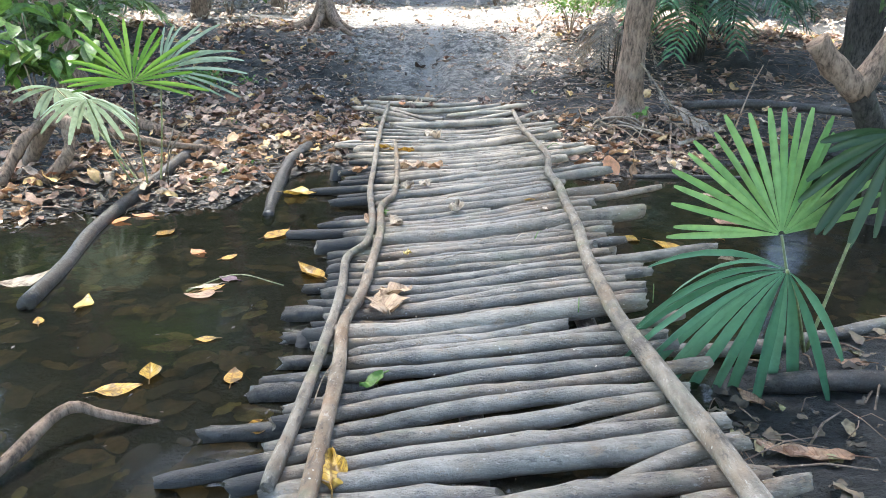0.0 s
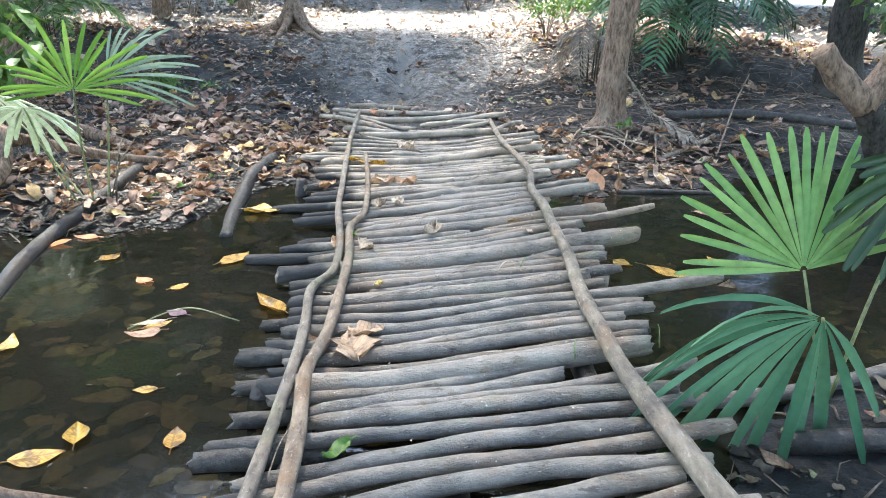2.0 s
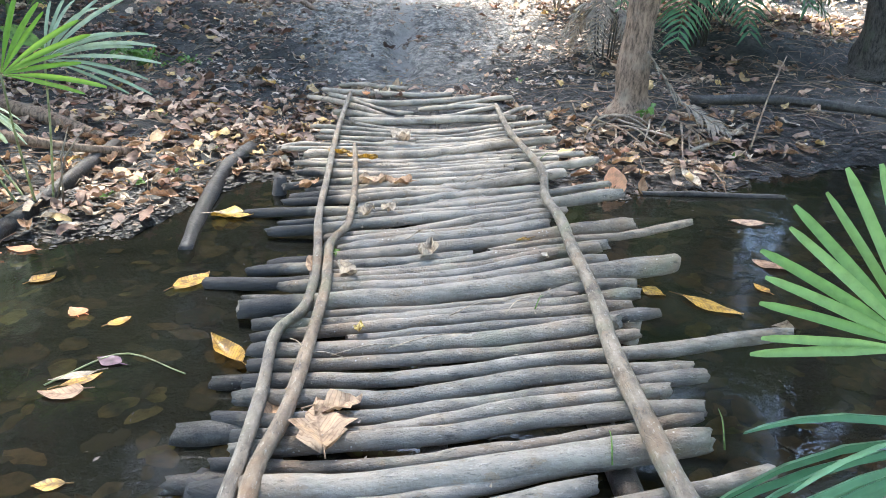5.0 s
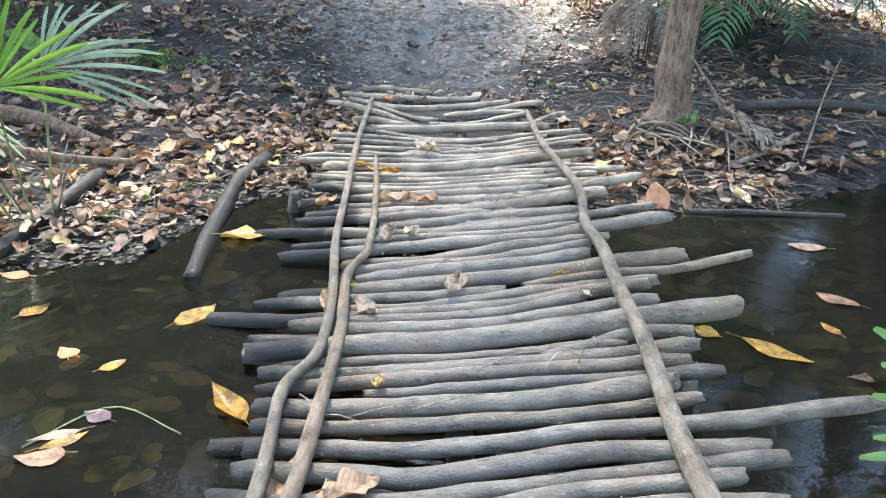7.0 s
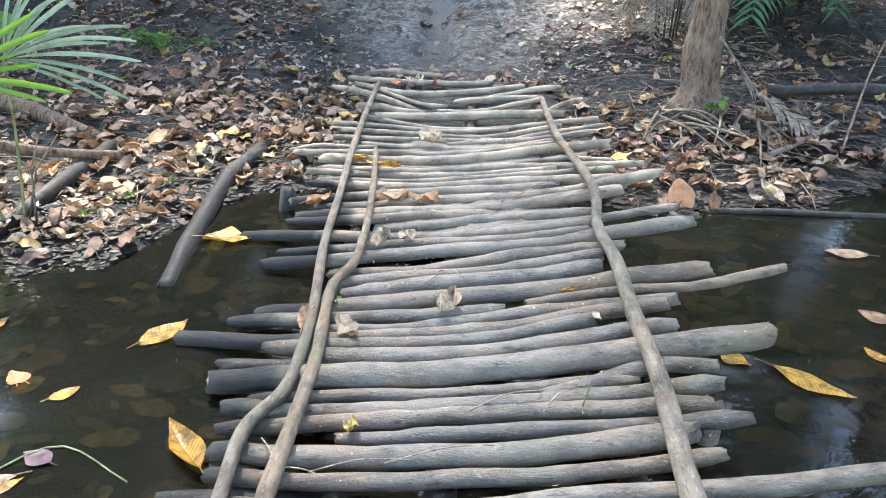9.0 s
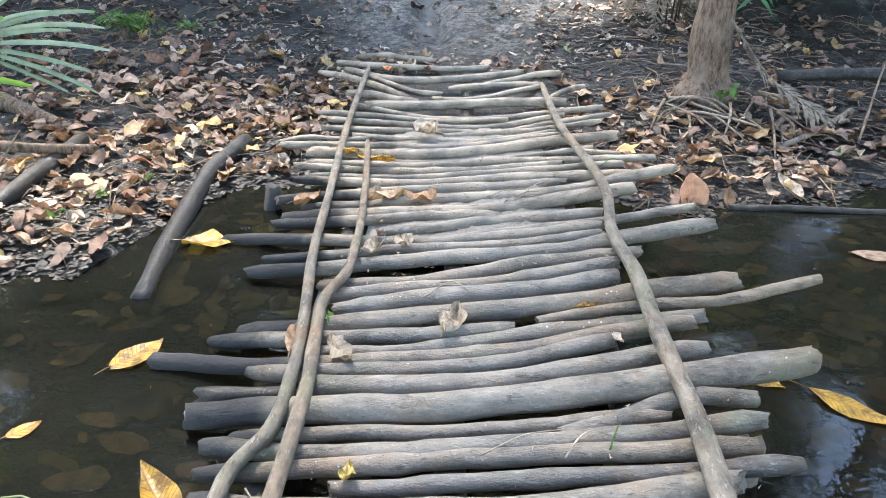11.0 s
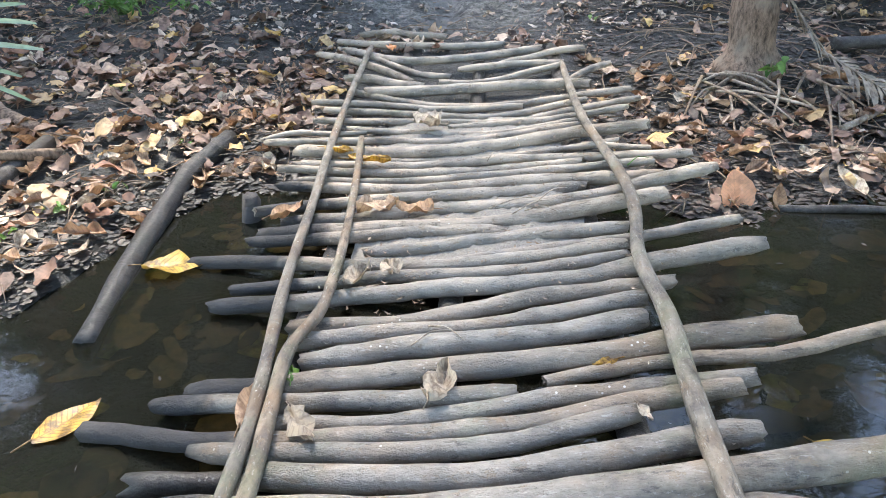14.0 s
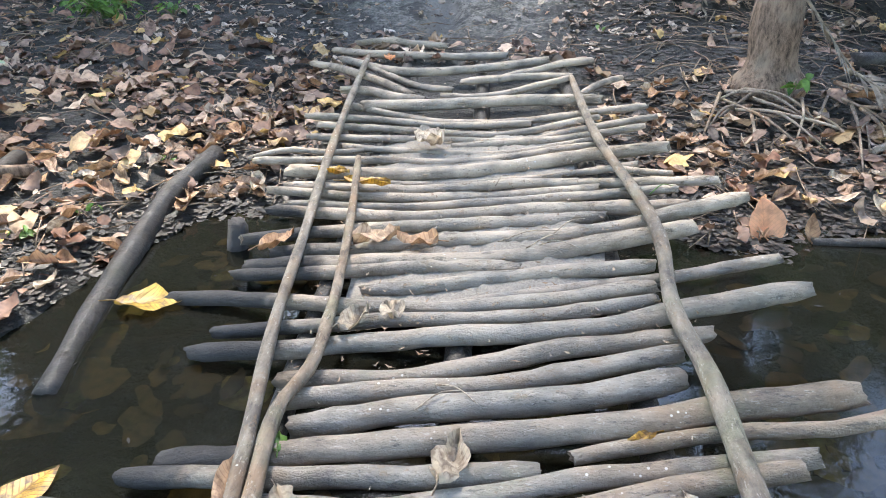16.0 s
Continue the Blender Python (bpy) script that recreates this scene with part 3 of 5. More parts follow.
log(0.045, -0.79, 1.17, 6.48, 6.43, 6.36, 6.23)
log(0.030, 0.70, 1.01, 6.52, 6.47, 6.42, 6.38)
log(0.030, -0.53, 0.88, 6.56, 6.48, 6.47, 6.51)
log(0.065, -0.81, 1.05, 6.64, 6.56, 6.61, 6.65)
log(0.040, -1.01, 0.72, 6.77, 6.77, 6.74, 6.79)
log(0.030, -1.05, -0.47, 6.80, 6.90, 6.88, 6.92)
log(0.035, -0.59, 0.71, 6.97, 6.89, 6.81, 6.88)
log(0.040, -0.81, 1.00, 7.09, 7.08, 6.94, 7.00)
log(0.040, -0.00, 1.09, 6.97, 6.94, 7.07, 7.15)
log(0.040, -0.79, 0.79, 7.30, 7.22, 7.10, 7.22)
log(0.040, -0.89, 0.43, 7.43, 7.39, 7.32, 7.23)
log(0.040, -0.68, 1.08, 7.63, 7.37, 7.30, 7.36)
log(0.065, -0.57, 0.85, 7.57, 7.63, 7.61, 7.48)
log(0.040, 0.71, 1.02, 7.62, 7.74, 7.84, 7.90)
log(0.060, -0.75, -0.20, 7.85, 7.84, 7.72, 7.68)
log(0.040, -0.11, 0.71, 7.80, 7.76, 7.85, 7.96)
log(0.045, 0.01, 0.73, 8.05, 8.05, 8.03, 7.98)
log(0.040, -0.65, -0.04, 8.38, 8.14, 7.95, 7.90)
log(0.050, -1.05, -0.27, 8.42, 8.24, 8.03, 7.78)
log(0.050, 0.25, 0.89, 8.03, 8.11, 8.26, 8.31)
log(0.055, -0.86, 0.60, 8.52, 8.22, 8.28, 8.38)
log(0.050, -0.95, 0.33, 8.76, 8.66, 8.64, 8.60)
log(0.050, -0.82, -0.12, 8.95, 9.02, 8.92, 8.88)


# earlier poles run back under the walker to the near bank
for k in range(9):
    y = 1.62 - 0.085 * k
    log(rnd.uniform(0.055, 0.075), rnd.uniform(-0.62, -0.5), rnd.uniform(0.85, 1.0), y, y + 0.01, y + 0.02, y + 0.03)


def rail(name, d0, d1, line, label):
    p = [(x, y, deck_base(x, y) + 0.065 + d0 * 0.45) for x, y in line]
    n = 64
    q = spline(p, n)
    radii = [0.5 * (d0 + (d1 - d0) * i / (n - 1)) for i in range(n)]
    radii[0] *= 0.8
    radii[-1] *= 0.7
    v, f = tube(q, radii, 12, rnd, 0.07, 0.3)
    ob = flat_ends(mesh_object(name, v, f, M_RAIL, bridge), 12)
    tagged(ob, label)
    return ob


rail("rail", 0.05, 0.042, ((-0.485, 1.85), (-0.47, 2.3), (-0.465, 2.8), (-0.475, 3.4), (-0.51, 3.85), (-0.43, 4.07), (-0.43, 4.4), (-0.465, 4.75), (-0.54, 5.36), (-0.57, 5.97), (-0.6, 6.6), (-0.63, 7.3), (-0.64, 8.39)), "long crooked grey pole laid along the edge")
rail("rail", 0.062, 0.034, ((-0.345, 1.5), (-0.355, 2.1), (-0.37, 2.55), (-0.405, 2.95), (-0.37, 3.25), (-0.36, 3.65), (-0.36, 4.2), (-0.385, 4.5), (-0.405, 4.82), (-0.35, 5.05), (-0.345, 5.3), (-0.36, 5.6), (-0.39, 6.05), (-0.45, 6.65)), "second thinner crooked pole beside the first")
rail("rail", 0.075, 0.04, ((0.88, 1.35), (0.84, 1.84), (0.80, 2.2), (0.74, 2.75), (0.735, 3.1), (0.735, 3.5), (0.765, 4.0), (0.765, 4.45), (0.775, 4.85), (0.755, 5.2), (0.80, 5.6), (0.79, 5.98), (0.715, 6.63), (0.70, 7.1), (0.69, 7.75)), "long smooth bent pole along the other edge")
for sx in (-0.42, 0.12, 0.66):
    q = [(sx + 0.03 * math.sin(y), y, deck_base(sx, y) - 0.045) for y in np.linspace(1.0, 8.6, 30)]
    v, f = tube(q, [0.045] * 30, 10, rnd, 0.06, 0.3)
    mesh_object("stringer", v, f, M_DARK, bridge)
for x0, y, r in ((-0.82, 2.3, 0.032), (-0.74, 2.58, 0.04), (-0.7, 3.08, 0.035), (-0.72, 3.33, 0.045), (-0.66, 2.84, 0.03), (-0.76, 4.36, 0.035), (-0.7, 3.66, 0.03)):
    q = spline([(x0, y, -0.235), (x0 + 0.25, y + 0.015, -0.225), (-0.25, y + 0.02, -0.225)], 9)
    v, f = tube(q, np.linspace(r, r * 1.1, 9), 10, random.Random(int(-100 * x0 + 7 * y)), 0.14, 1.1)
    tagged(mesh_object("log", v, f, M_DARK, bridge), "black rotten splintered pole end in the water")
for px, py, top in ((-0.93, 6.08, -0.13), (-0.62, 3.05, -0.2), (0.95, 4.05, -0.12)):
    v, f = tube([(px, py, -0.5), (px + 0.01, py, -0.3), (px + 0.03, py + 0.02, top)], [0.055, 0.05, 0.045], 10, rnd, 0.08, 0.4)
    mesh_object("post", v, f, M_LOG, bridge)


# ---- leaves ----
def leaf_shape(length, width, curl, fold, twist, lobed, rnd, crumple=1.0, stalk=True, plump=1.1):
    """A dead or living leaf: blade in two halves with a raised fold, curled along its length, with its stalk."""
    rows = 11
    verts, faces = [], []
    for i in range(rows):
        u = i / (rows - 1)
        w = width * 0.5 * (math.sin(math.pi * min(1, u ** 0.85 * 0.95 + 0.04)) ** plump)
        if lobed:
            w *= 0.62 + 0.5 * abs(math.sin(u * math.pi * 2.6 + 0.5))
        c = curl * (u - 0.5) ** 2 * 4
        for j, s in enumerate((-1, -0.5, 0, 0.5, 1)):
            ww = w * (1 + rnd.uniform(-0.07, 0.07))
            lift = fold * abs(s) * w * 2 + crumple * (0.1 * width * math.sin(7 * u + 4 * s + twist * 9) + 0.045 * width * rnd.uniform(-1, 1))
            y = length * (u - 0.5)
            z = c * length * 0.25 + lift + twist * s * w * (u - 0.5)
            verts.append((ww * s + 0.04 * length * math.sin(2.2 * u), y, z))
    for i in range(rows - 1):
        for j in range(4):
            a = i * 5 + j
            faces.append((a, a + 1, a + 6, a + 5))
    if stalk:
        o = len(verts)
        y0 = -0.5 * length
        z0 = verts[2][2]
        for yy in (y0 + 0.02 * length, y0 - 0.25 * length):
            for dx, dz in ((-0.0025, 0), (0.0025, 0), (0, 0.004)):
                verts.append((dx + 0.02 * (yy - y0), yy, z0 + dz))
        faces += [(o, o + 1, o + 4, o + 3), (o + 1, o + 2, o + 5, o + 4), (o + 2, o, o + 3, o + 5)]
    return verts, faces


lrnd = random.Random(11)


def fallen_leaf(x, y, z, length, width, turn, mat, label, curl=0.3, fold=0.12, lobed=False, tip=(0, 0), group="", crumple=1.0, plump=1.1):
    v, f = leaf_shape(length, width, curl, fold, lrnd.uniform(-0.4, 0.4), lobed, lrnd, crumple, plump=plump)
    low = min(q[2] for q in v)
    v = [(a, b, c - low) for a, b, c in v]
    ob = mesh_object("fallen_leaf", v, f, mat)
    ob.matrix_world = pose(x, y, z, tip[0], tip[1], turn)
    return tagged(ob, label, "leaf", group)


def on_deck(x, y, lift=0.0):
    return deck_base(x, y) + 0.062 + lift


def deck_leaf(x, y, length, width, turn, mat, label, **k):
    k.setdefault("crumple", 1.9)
    return fallen_leaf(x, y, on_deck(x, y), length, width, turn, mat, label, group="leaves on the bridge", **k)


def water_leaf(x, y, length, width, turn, mat, label, **k):
    k.setdefault("curl", 0.12)
    k.setdefault("fold", 0.03)
    k.setdefault("crumple", 0.3)
    return fallen_leaf(x, y, WATER + 0.003, length, width, turn, mat, label, group="leaves on the water", **k)


def shore_leaf(x, y, up, length, width, turn, mat, label, **k):
    k.setdefault("crumple", 0.6)
    return fallen_leaf(x, y, max(gz(x, y), WATER) + up, length, width, turn, mat, label, group="leaves on the shore", **k)


deck_leaf(0.09, 4.60, 0.17, 0.10, -15, M_PALE, "pale crumpled dry leaf lying across the poles", curl=0.5, fold=0.25, lobed=True)
deck_leaf(-0.12, 6.9, 0.16, 0.17, 70, M_PALE, "broad pale dry leaf flat on the poles", curl=0.1, plump=0.5)
deck_leaf(-0.26, 5.29, 0.15, 0.09, -30, M_PALE, "pale curled dry leaf beside the inner rail", curl=0.5, fold=0.3)
deck_leaf(-0.14, 5.34, 0.09, 0.09, 20, M_PALE, "small squarish pale dry leaf", curl=0.2)
deck_leaf(-0.26, 5.88, 0.2, 0.12, -60, M_TAN, "tan crumpled dry leaf on silted poles", curl=0.4, fold=0.3)
deck_leaf(-0.09, 5.82, 0.17, 0.1, 80, M_TAN, "pinkish tan broken dry leaf", curl=0.3, lobed=True)
deck_leaf(-0.37, 6.40, 0.22, 0.07, -95, M_YELLOW, "long folded yellow leaf beside the rail", curl=0.2, fold=0.4)
deck_leaf(-0.55, 6.53, 0.16, 0.06, -100, M_YELLOW, "narrow yellow leaf draped over the pole rail", curl=0.3, fold=0.3)
deck_leaf(-0.25, 3.2, 0.26, 0.2, 14, M_TAN, "large torn tan dry leaf against the rail", curl=0.15, fold=0.1, lobed=True, crumple=0.8)
deck_leaf(-0.2, 3.31, 0.17, 0.12, -60, M_TAN, "smaller torn tan leaf overlapping a larger one", curl=0.3, fold=0.2, lobed=True, crumple=1.0)
fallen_leaf(-0.425, 3.46, deck_base(-0.42, 3.46) + 0.02, 0.26, 0.1, -12, M_TAN, "tan dry leaf wedged between the rails", curl=0.1, fold=0.1, lobed=True, group="leaves on the bridge", crumple=0.5)
deck_leaf(-0.28, 4.47, 0.16, 0.08, 217, M_PALE, "whitish ragged dry leaf on the poles", curl=0.4, lobed=True)
deck_leaf(-0.30, 1.92, 0.19, 0.09, 10, M_YELLOW, "tan yellow dry leaf resting against the rail", curl=0.3)
deck_leaf(-0.23, 2.46, 0.12, 0.06, 140, M_GREEN, "small wilted green leaf scrap", curl=0.5)
deck_leaf(-0.18, 3.87, 0.07, 0.05, 0, M_YELLOW, "small orange brown leaf scrap", curl=0.4)
deck_leaf(0.57, 4.66, 0.08, 0.03, 110, M_YELLOW, "little pale yellow leaf on a pole", curl=0.2)
deck_leaf(-0.68, 5.9, 0.2, 0.08, -30, M_TAN, "brown withered leaf hanging off the rail", curl=0.4, fold=0.3)
deck_leaf(-0.50, 8.39, 0.09, 0.08, 20, M_ORANGE, "small orange leaf at the far end", curl=0.2)
deck_leaf(-0.47, 4.58, 0.22, 0.07, 5, M_TAN, "shredded brown bark strip between the rails", curl=0.3, fold=0.3)
deck_leaf(0.645, 4.44, 0.07, 0.028, 205, M_PALE, "pale splintered chip at a broken pole end", curl=0.1)
deck_leaf(-0.375, 4.72, 0.07, 0.05, 10, M_GREEN, "small green leaf beside the rail", curl=0.2)

water_leaf(-1.82, 4.65, 0.15, 0.1, -27, M_YELLOW, "yellow leaf afloat on the brown water")
water_leaf(-1.08, 4.63, 0.24, 0.13, -28, M_YELLOW, "large yellow leaf with brown veins afloat")
water_leaf(-1.49, 4.27, 0.11, 0.08, 60, M_ORANGE, "orange brown leaf afloat", curl=0.4)
water_leaf(-1.27, 4.19, 0.11, 0.07, -39, M_YELLOW, "small bright yellow leaf afloat")
water_leaf(-1.10, 5.60, 0.28, 0.17, -80, M_YELLOW, "torn yellow leaf at the muddy edge", lobed=True, crumple=0.7, fold=0.15)
water_leaf(-1.23, 3.70, 0.16, 0.06, -49, M_YELLOW, "narrow pale yellow leaf afloat")
water_leaf(1.22, 4.55, 0.13, 0.1, 225, M_YELLOW, "bright yellow leaf beside the pole ends")
water_leaf(1.46, 4.40, 0.3, 0.11, 229, M_YELLOW, "long golden yellow leaf afloat")
water_leaf(1.78, 4.61, 0.12, 0.06, 20, M_YELLOW, "brownish yellow half-sunk leaf")
water_leaf(1.71, 4.18, 0.16, 0.11, 160, M_PALE, "cream coloured leaf standing out of the water", curl=0.5, tip=(35, 0))
water_leaf(-2.24, 4.90, 0.17, 0.12, -75, M_ORANGE, "orange leaf caught on a sunken branch", tip=(12, 0))
water_leaf(-2.12, 5.02, 0.17, 0.1, 80, M_ORANGE, "dull orange leaf on the wet mud")
water_leaf(-2.28, 3.79, 0.28, 0.13, -70, M_PALE, "cream white leaf draped over a branch end", curl=0.5, tip=(10, 8))
water_leaf(-1.82, 3.48, 0.18, 0.09, 10, M_YELLOW, "thin yellowish leaf afloat", curl=0.5)
water_leaf(-1.28, 2.64, 0.18, 0.11, -70, M_YELLOW, "amber leaf afloat and half sunk")
water_leaf(-0.62, 2.33, 0.2, 0.1, 190, M_YELLOW, "crumpled yellow leaf against the poles", curl=0.5, fold=0.3, tip=(20, 0))
water_leaf(-1.51, 4.28, 0.1, 0.06, 40, M_ORANGE, "small brown orange leaf afloat")
water_leaf(-1.95, 3.28, 0.1, 0.05, 30, M_YELLOW, "dull yellow leaf scrap afloat")
water_leaf(-1.07, 3.09, 0.1, 0.06, 100, M_YELLOW, "olive yellow leaf scrap afloat")
water_leaf(-1.27, 3.72, 0.17, 0.05, 115, M_PALE, "narrow pale leaf afloat")
water_leaf(-0.73, 3.9, 0.3, 0.1, 40, M_YELLOW, "long pale yellow leaf drooping off the pole ends", curl=0.5, fold=0.3)
water_leaf(-1.18, 3.84, 0.12, 0.08, 70, M_PURPLE, "dark purple leaf afloat")
water_leaf(-1.26, 3.6, 0.16, 0.1, 100, M_BROWN, "brown curled leaf afloat beside a pale one", curl=0.4)
water_leaf(-1.2, 2.76, 0.15, 0.09, 20, M_YELLOW, "curled yellow-brown leaf in the shallows", curl=0.5, fold=0.3)
for lx, ly, turn, L in ((-1.12, 2.66, -70, 0.26), (-0.95, 3.05, 40, 0.28), (-1.3, 3.2, 100, 0.24), (-1.6, 4.05, 20, 0.24), (-1.0, 4.25, 75, 0.22), (-1.25, 5.0, 120, 0.24), (1.5, 4.9, 30, 0.25), (1.9, 4.4, 110, 0.25)):
    fallen_leaf(lx, ly, WATER - 0.1, L, L * 0.5, turn, M_SUNK, "large brown leaf lying just under the surface", curl=0.08, fold=0.04, group="leaves under the water", crumple=0.4)
water_leaf(-0.85, 2.75, 0.14, 0.08, 10, M_YELLOW, "yellow leaf scrap afloat near the poles")
water_leaf(1.95, 4.9, 0.2, 0.12, 50, M_BROWN, "reddish brown leaf afloat")
water_leaf(2.1, 5.6, 0.22, 0.12, 80, M_BROWN, "brown leaf half sunk by the stick")
shore_leaf(1.4, 6.25, 0.05, 0.22, 0.17, 10, M_ORANGE, "big bright orange leaf propped upright at the shore", curl=0.05, crumple=0.3, tip=(62, 0), plump=0.6)
shore_leaf(1.60, 6.24, 0.05, 0.13, 0.08, 10, M_TAN, "curled tan leaf upright at the shore", curl=0.4, tip=(60, 10))
shore_leaf(1.97, 6.36, 0.05, 0.2, 0.12, 30, M_PALE, "cream curled leaf on the wet shore", curl=0.6, fold=0.3, tip=(25, 0))
for lx, ly, turn in ((1.28, 2.1, 80), (1.2, 2.12, 70)):
    fallen_leaf(lx, ly, gz(lx, ly) + 0.01, 0.22, 0.09, turn, M_BROWN, "large brown dry leaf on black mud", curl=0.3, lobed=True)
for lx, ly, turn in ((1.23, 2.55, 30), (1.72, 2.76, 75), (1.4, 3.0, 130), (1.63, 3.3, 20)):
    fallen_leaf(lx, ly, gz(lx, ly) + 0.01, 0.13, 0.065, turn, M_BROWN, "brown dry leaf on black mud", curl=0.3)
bl = fallen_leaf(-1.54, 8.97, gz(-1.54, 8.97) + 0.03, 0.16, 0.11, 70, M_YELLOW, "bright yellow leaf among the brown litter", tip=(15, 0))


def scatter(count, place, size, rnd_np, curl=1.0):
    """Leaves as arrays: place(n) gives x, y, z; each leaf is a small curled blade of eight quads."""
    u = np.array([0, 0.1, 0.28, 0.5, 0.72, 0.9, 1.0])
    w = np.array([0.05, 0.3, 0.46, 0.5, 0.46, 0.31, 0.06])
    base = np.array([(s * w[i], u[i] - 0.5, 0) for i in range(7) for s in (-1, 0, 1)])
    x, y, z = place(count)
    n = len(x)
    L = size[0] + (size[1] - size[0]) * rnd_np.random(n) ** 1.3
    W = L * rnd_np.uniform(0.3, 0.72, n)
    bend = curl * rnd_np.normal(0.0, 0.6, n)
    fold = curl * rnd_np.uniform(-0.15, 0.45, n)
    wave = curl * rnd_np.normal(0, 0.075, n)
    V = np.empty((n, 21, 3))
    V[:, :, 0] = base[:, 0] * W[:, None] * (1 + 0.2 * rnd_np.standard_normal((n, 21)))
    V[:, :, 1] = base[:, 1] * L[:, None]
    V[:, :, 2] = bend[:, None] * (base[:, 1] ** 2) * L[:, None] + fold[:, None] * np.abs(base[:, 0]) * W[:, None] + 0.04 * curl * L[:, None] * rnd_np.standard_normal((n, 21)) + wave[:, None] * np.sin(base[:, 1] * 9 + base[:, 0] * 6) * L[:, None]
    rx, ry, rz = curl * rnd_np.normal(0, 0.24, n), curl * rnd_np.normal(0, 0.24, n), rnd_np.uniform(0, 6.283, n)
    flip = rnd_np.random(n) < 0.4
    V[:, :, 2] *= np.where(flip, -1, 1)[:, None]
    for a, b, ang in ((1, 2, rx), (2, 0, ry), (0, 1, rz)):
        c, s = np.cos(ang)[:, None], np.sin(ang)[:, None]
        p, q = V[:, :, a].copy(), V[:, :, b].copy()
        V[:, :, a], V[:, :, b] = c * p - s * q, s * p + c * q
    V[:, :, 2] -= V[:, :, 2].min(axis=1)[:, None]
    V += np.stack([x, y, z], 1)[:, None, :]
    quads = np.array([(i * 3 + j, i * 3 + j + 1, i * 3 + j + 4, i * 3 + j + 3) for i in range(6) for j in range(2)])
    F = (np.arange(n)[:, None, None] * 21 + quads[None]).reshape(-1, 4)
    return V.reshape(-1, 3), F


def big_mesh(name, V, F, mat):
    k = F.shape[1]
    me = bpy.data.meshes.new(name)
    me.vertices.add(len(V))
    me.vertices.foreach_set("co", V.astype(np.float32).ravel())
    me.loops.add(F.size)
    me.loops.foreach_set("vertex_index", F.astype(np.int32).ravel())
    me.polygons.add(len(F))
    me.polygons.foreach_set("loop_start", np.arange(0, F.size, k, dtype=np.int32))
    me.polygons.foreach_set("use_smooth", np.ones(len(F), dtype=bool))
    me.update(calc_edges=True)
    me.validate()
    me.materials.append(mat)
    return new(name, me)


nrng = np.random.default_rng(5)


def on_far_bank(n):
    x = nrng.uniform(-6, 7, n)
    y = shore(x) + nrng.random(n) ** 0.9 * (14 - shore(x))
    lane = np.abs(x + 0.03 * (y - 9))
    bridge_lane = (np.abs(x - 0.05) < 0.8) & (y < 8.6)
    bare = S(0.7, 2.0, lane - 0.8 * S(9.5, 14, y)) * S(8.6, 9.4, y) + (1 - S(8.6, 9.4, y))
    patch = 0.5 + 0.5 * wav(0.55 * x + 3, 0.6 * y)
    wetedge = 0.22 + 0.68 * S(0.05, 1.1, y - shore(x))
    rightmud = 1 - 0.88 * S(0.7, 1.3, x) * S(7.0, 7.6, y) * (1 - S(11, 12.5, y))
    rightmud = rightmud * (1 - 0.6 * S(-0.6, -1.6, x) * S(9.0, 9.8, y) * (1 - S(12, 13, y)))
    keep = (nrng.random(n) < (0.03 + 0.97 * bare) * (0.3 + 0.7 * np.clip(patch, 0, 1)) * wetedge * rightmud) & ~bridge_lane
    x, y = x[keep], y[keep]
    return x, y, ground_z(x, y) + 0.025 * nrng.random(len(x))


def slope(n):
    """Small dry leaves lying thinly over the grey bank at the end of the bridge."""
    x = nrng.uniform(-2.6, 3.2, n)
    y = nrng.uniform(8.9, 13.5, n)
    keep = nrng.random(n) < 0.35 + 0.65 * S(0.3, 1.2, np.abs(x + 0.2))
    x, y = x[keep], y[keep]
    return x, y, ground_z(x, y) + 0.01 * nrng.random(len(x))


def far_floor(n):
    x = nrng.uniform(-16, 20, n)
    y = nrng.uniform(13.5, 32, n)
    keep = nrng.random(n) < 0.3 + 0.7 * S(0.8, 3, np.abs(x + 0.2))
    x, y = x[keep], y[keep]
    return x, y, ground_z(x, y) + 0.02


def near_bank(n):
    x = nrng.uniform(0.95, 4.5, n)
    y = near_shore(x) - nrng.random(n) * 2.5
    return x, y, ground_z(x, y) + 0.02 * nrng.random(n)


def creek_bed(n):
    x = nrng.uniform(-5, 5, n)
    y = near_shore(x) + nrng.random(n) * (shore(x) - near_shore(x))
    return x, y, np.minimum(ground_z(x, y) + 0.005, WATER - 0.085) + 0.05 * nrng.random(n) ** 2


def litter(name, count, place, size, mat, label, curl=1.0):
    ob = big_mesh(name, *scatter(count, place, size, nrng, curl), mat)
    return tagged(ob, label, "leaf litter", kind="stuff")


litter("leaf_litter", 21000, on_far_bank, (0.05, 0.18), M_LITTER, "thick brown and tan dead leaf litter on the bank")
litter("leaf_litter", 2600, slope, (0.02, 0.1), M_LITTER_DRY, "thin scatter of pale dry leaves on grey mud")
litter("leaf_litter", 8500, far_floor, (0.08, 0.22), M_LITTER_DRY, "sunlit dry leaf litter on the forest floor")
litter("leaf_litter", 800, near_bank, (0.015, 0.1), M_SUNK, "scattered dead leaves on black mud")
litter("leaf_mould", 9000, slope, (0.008, 0.035), M_ROT, "dark crumbs of rotten leaf on the grey bank", 0.5)

litter("leaf_fragments", 42000, on_far_bank, (0.012, 0.05), M_LITTER, "crumbled dead leaf fragments among the litter")


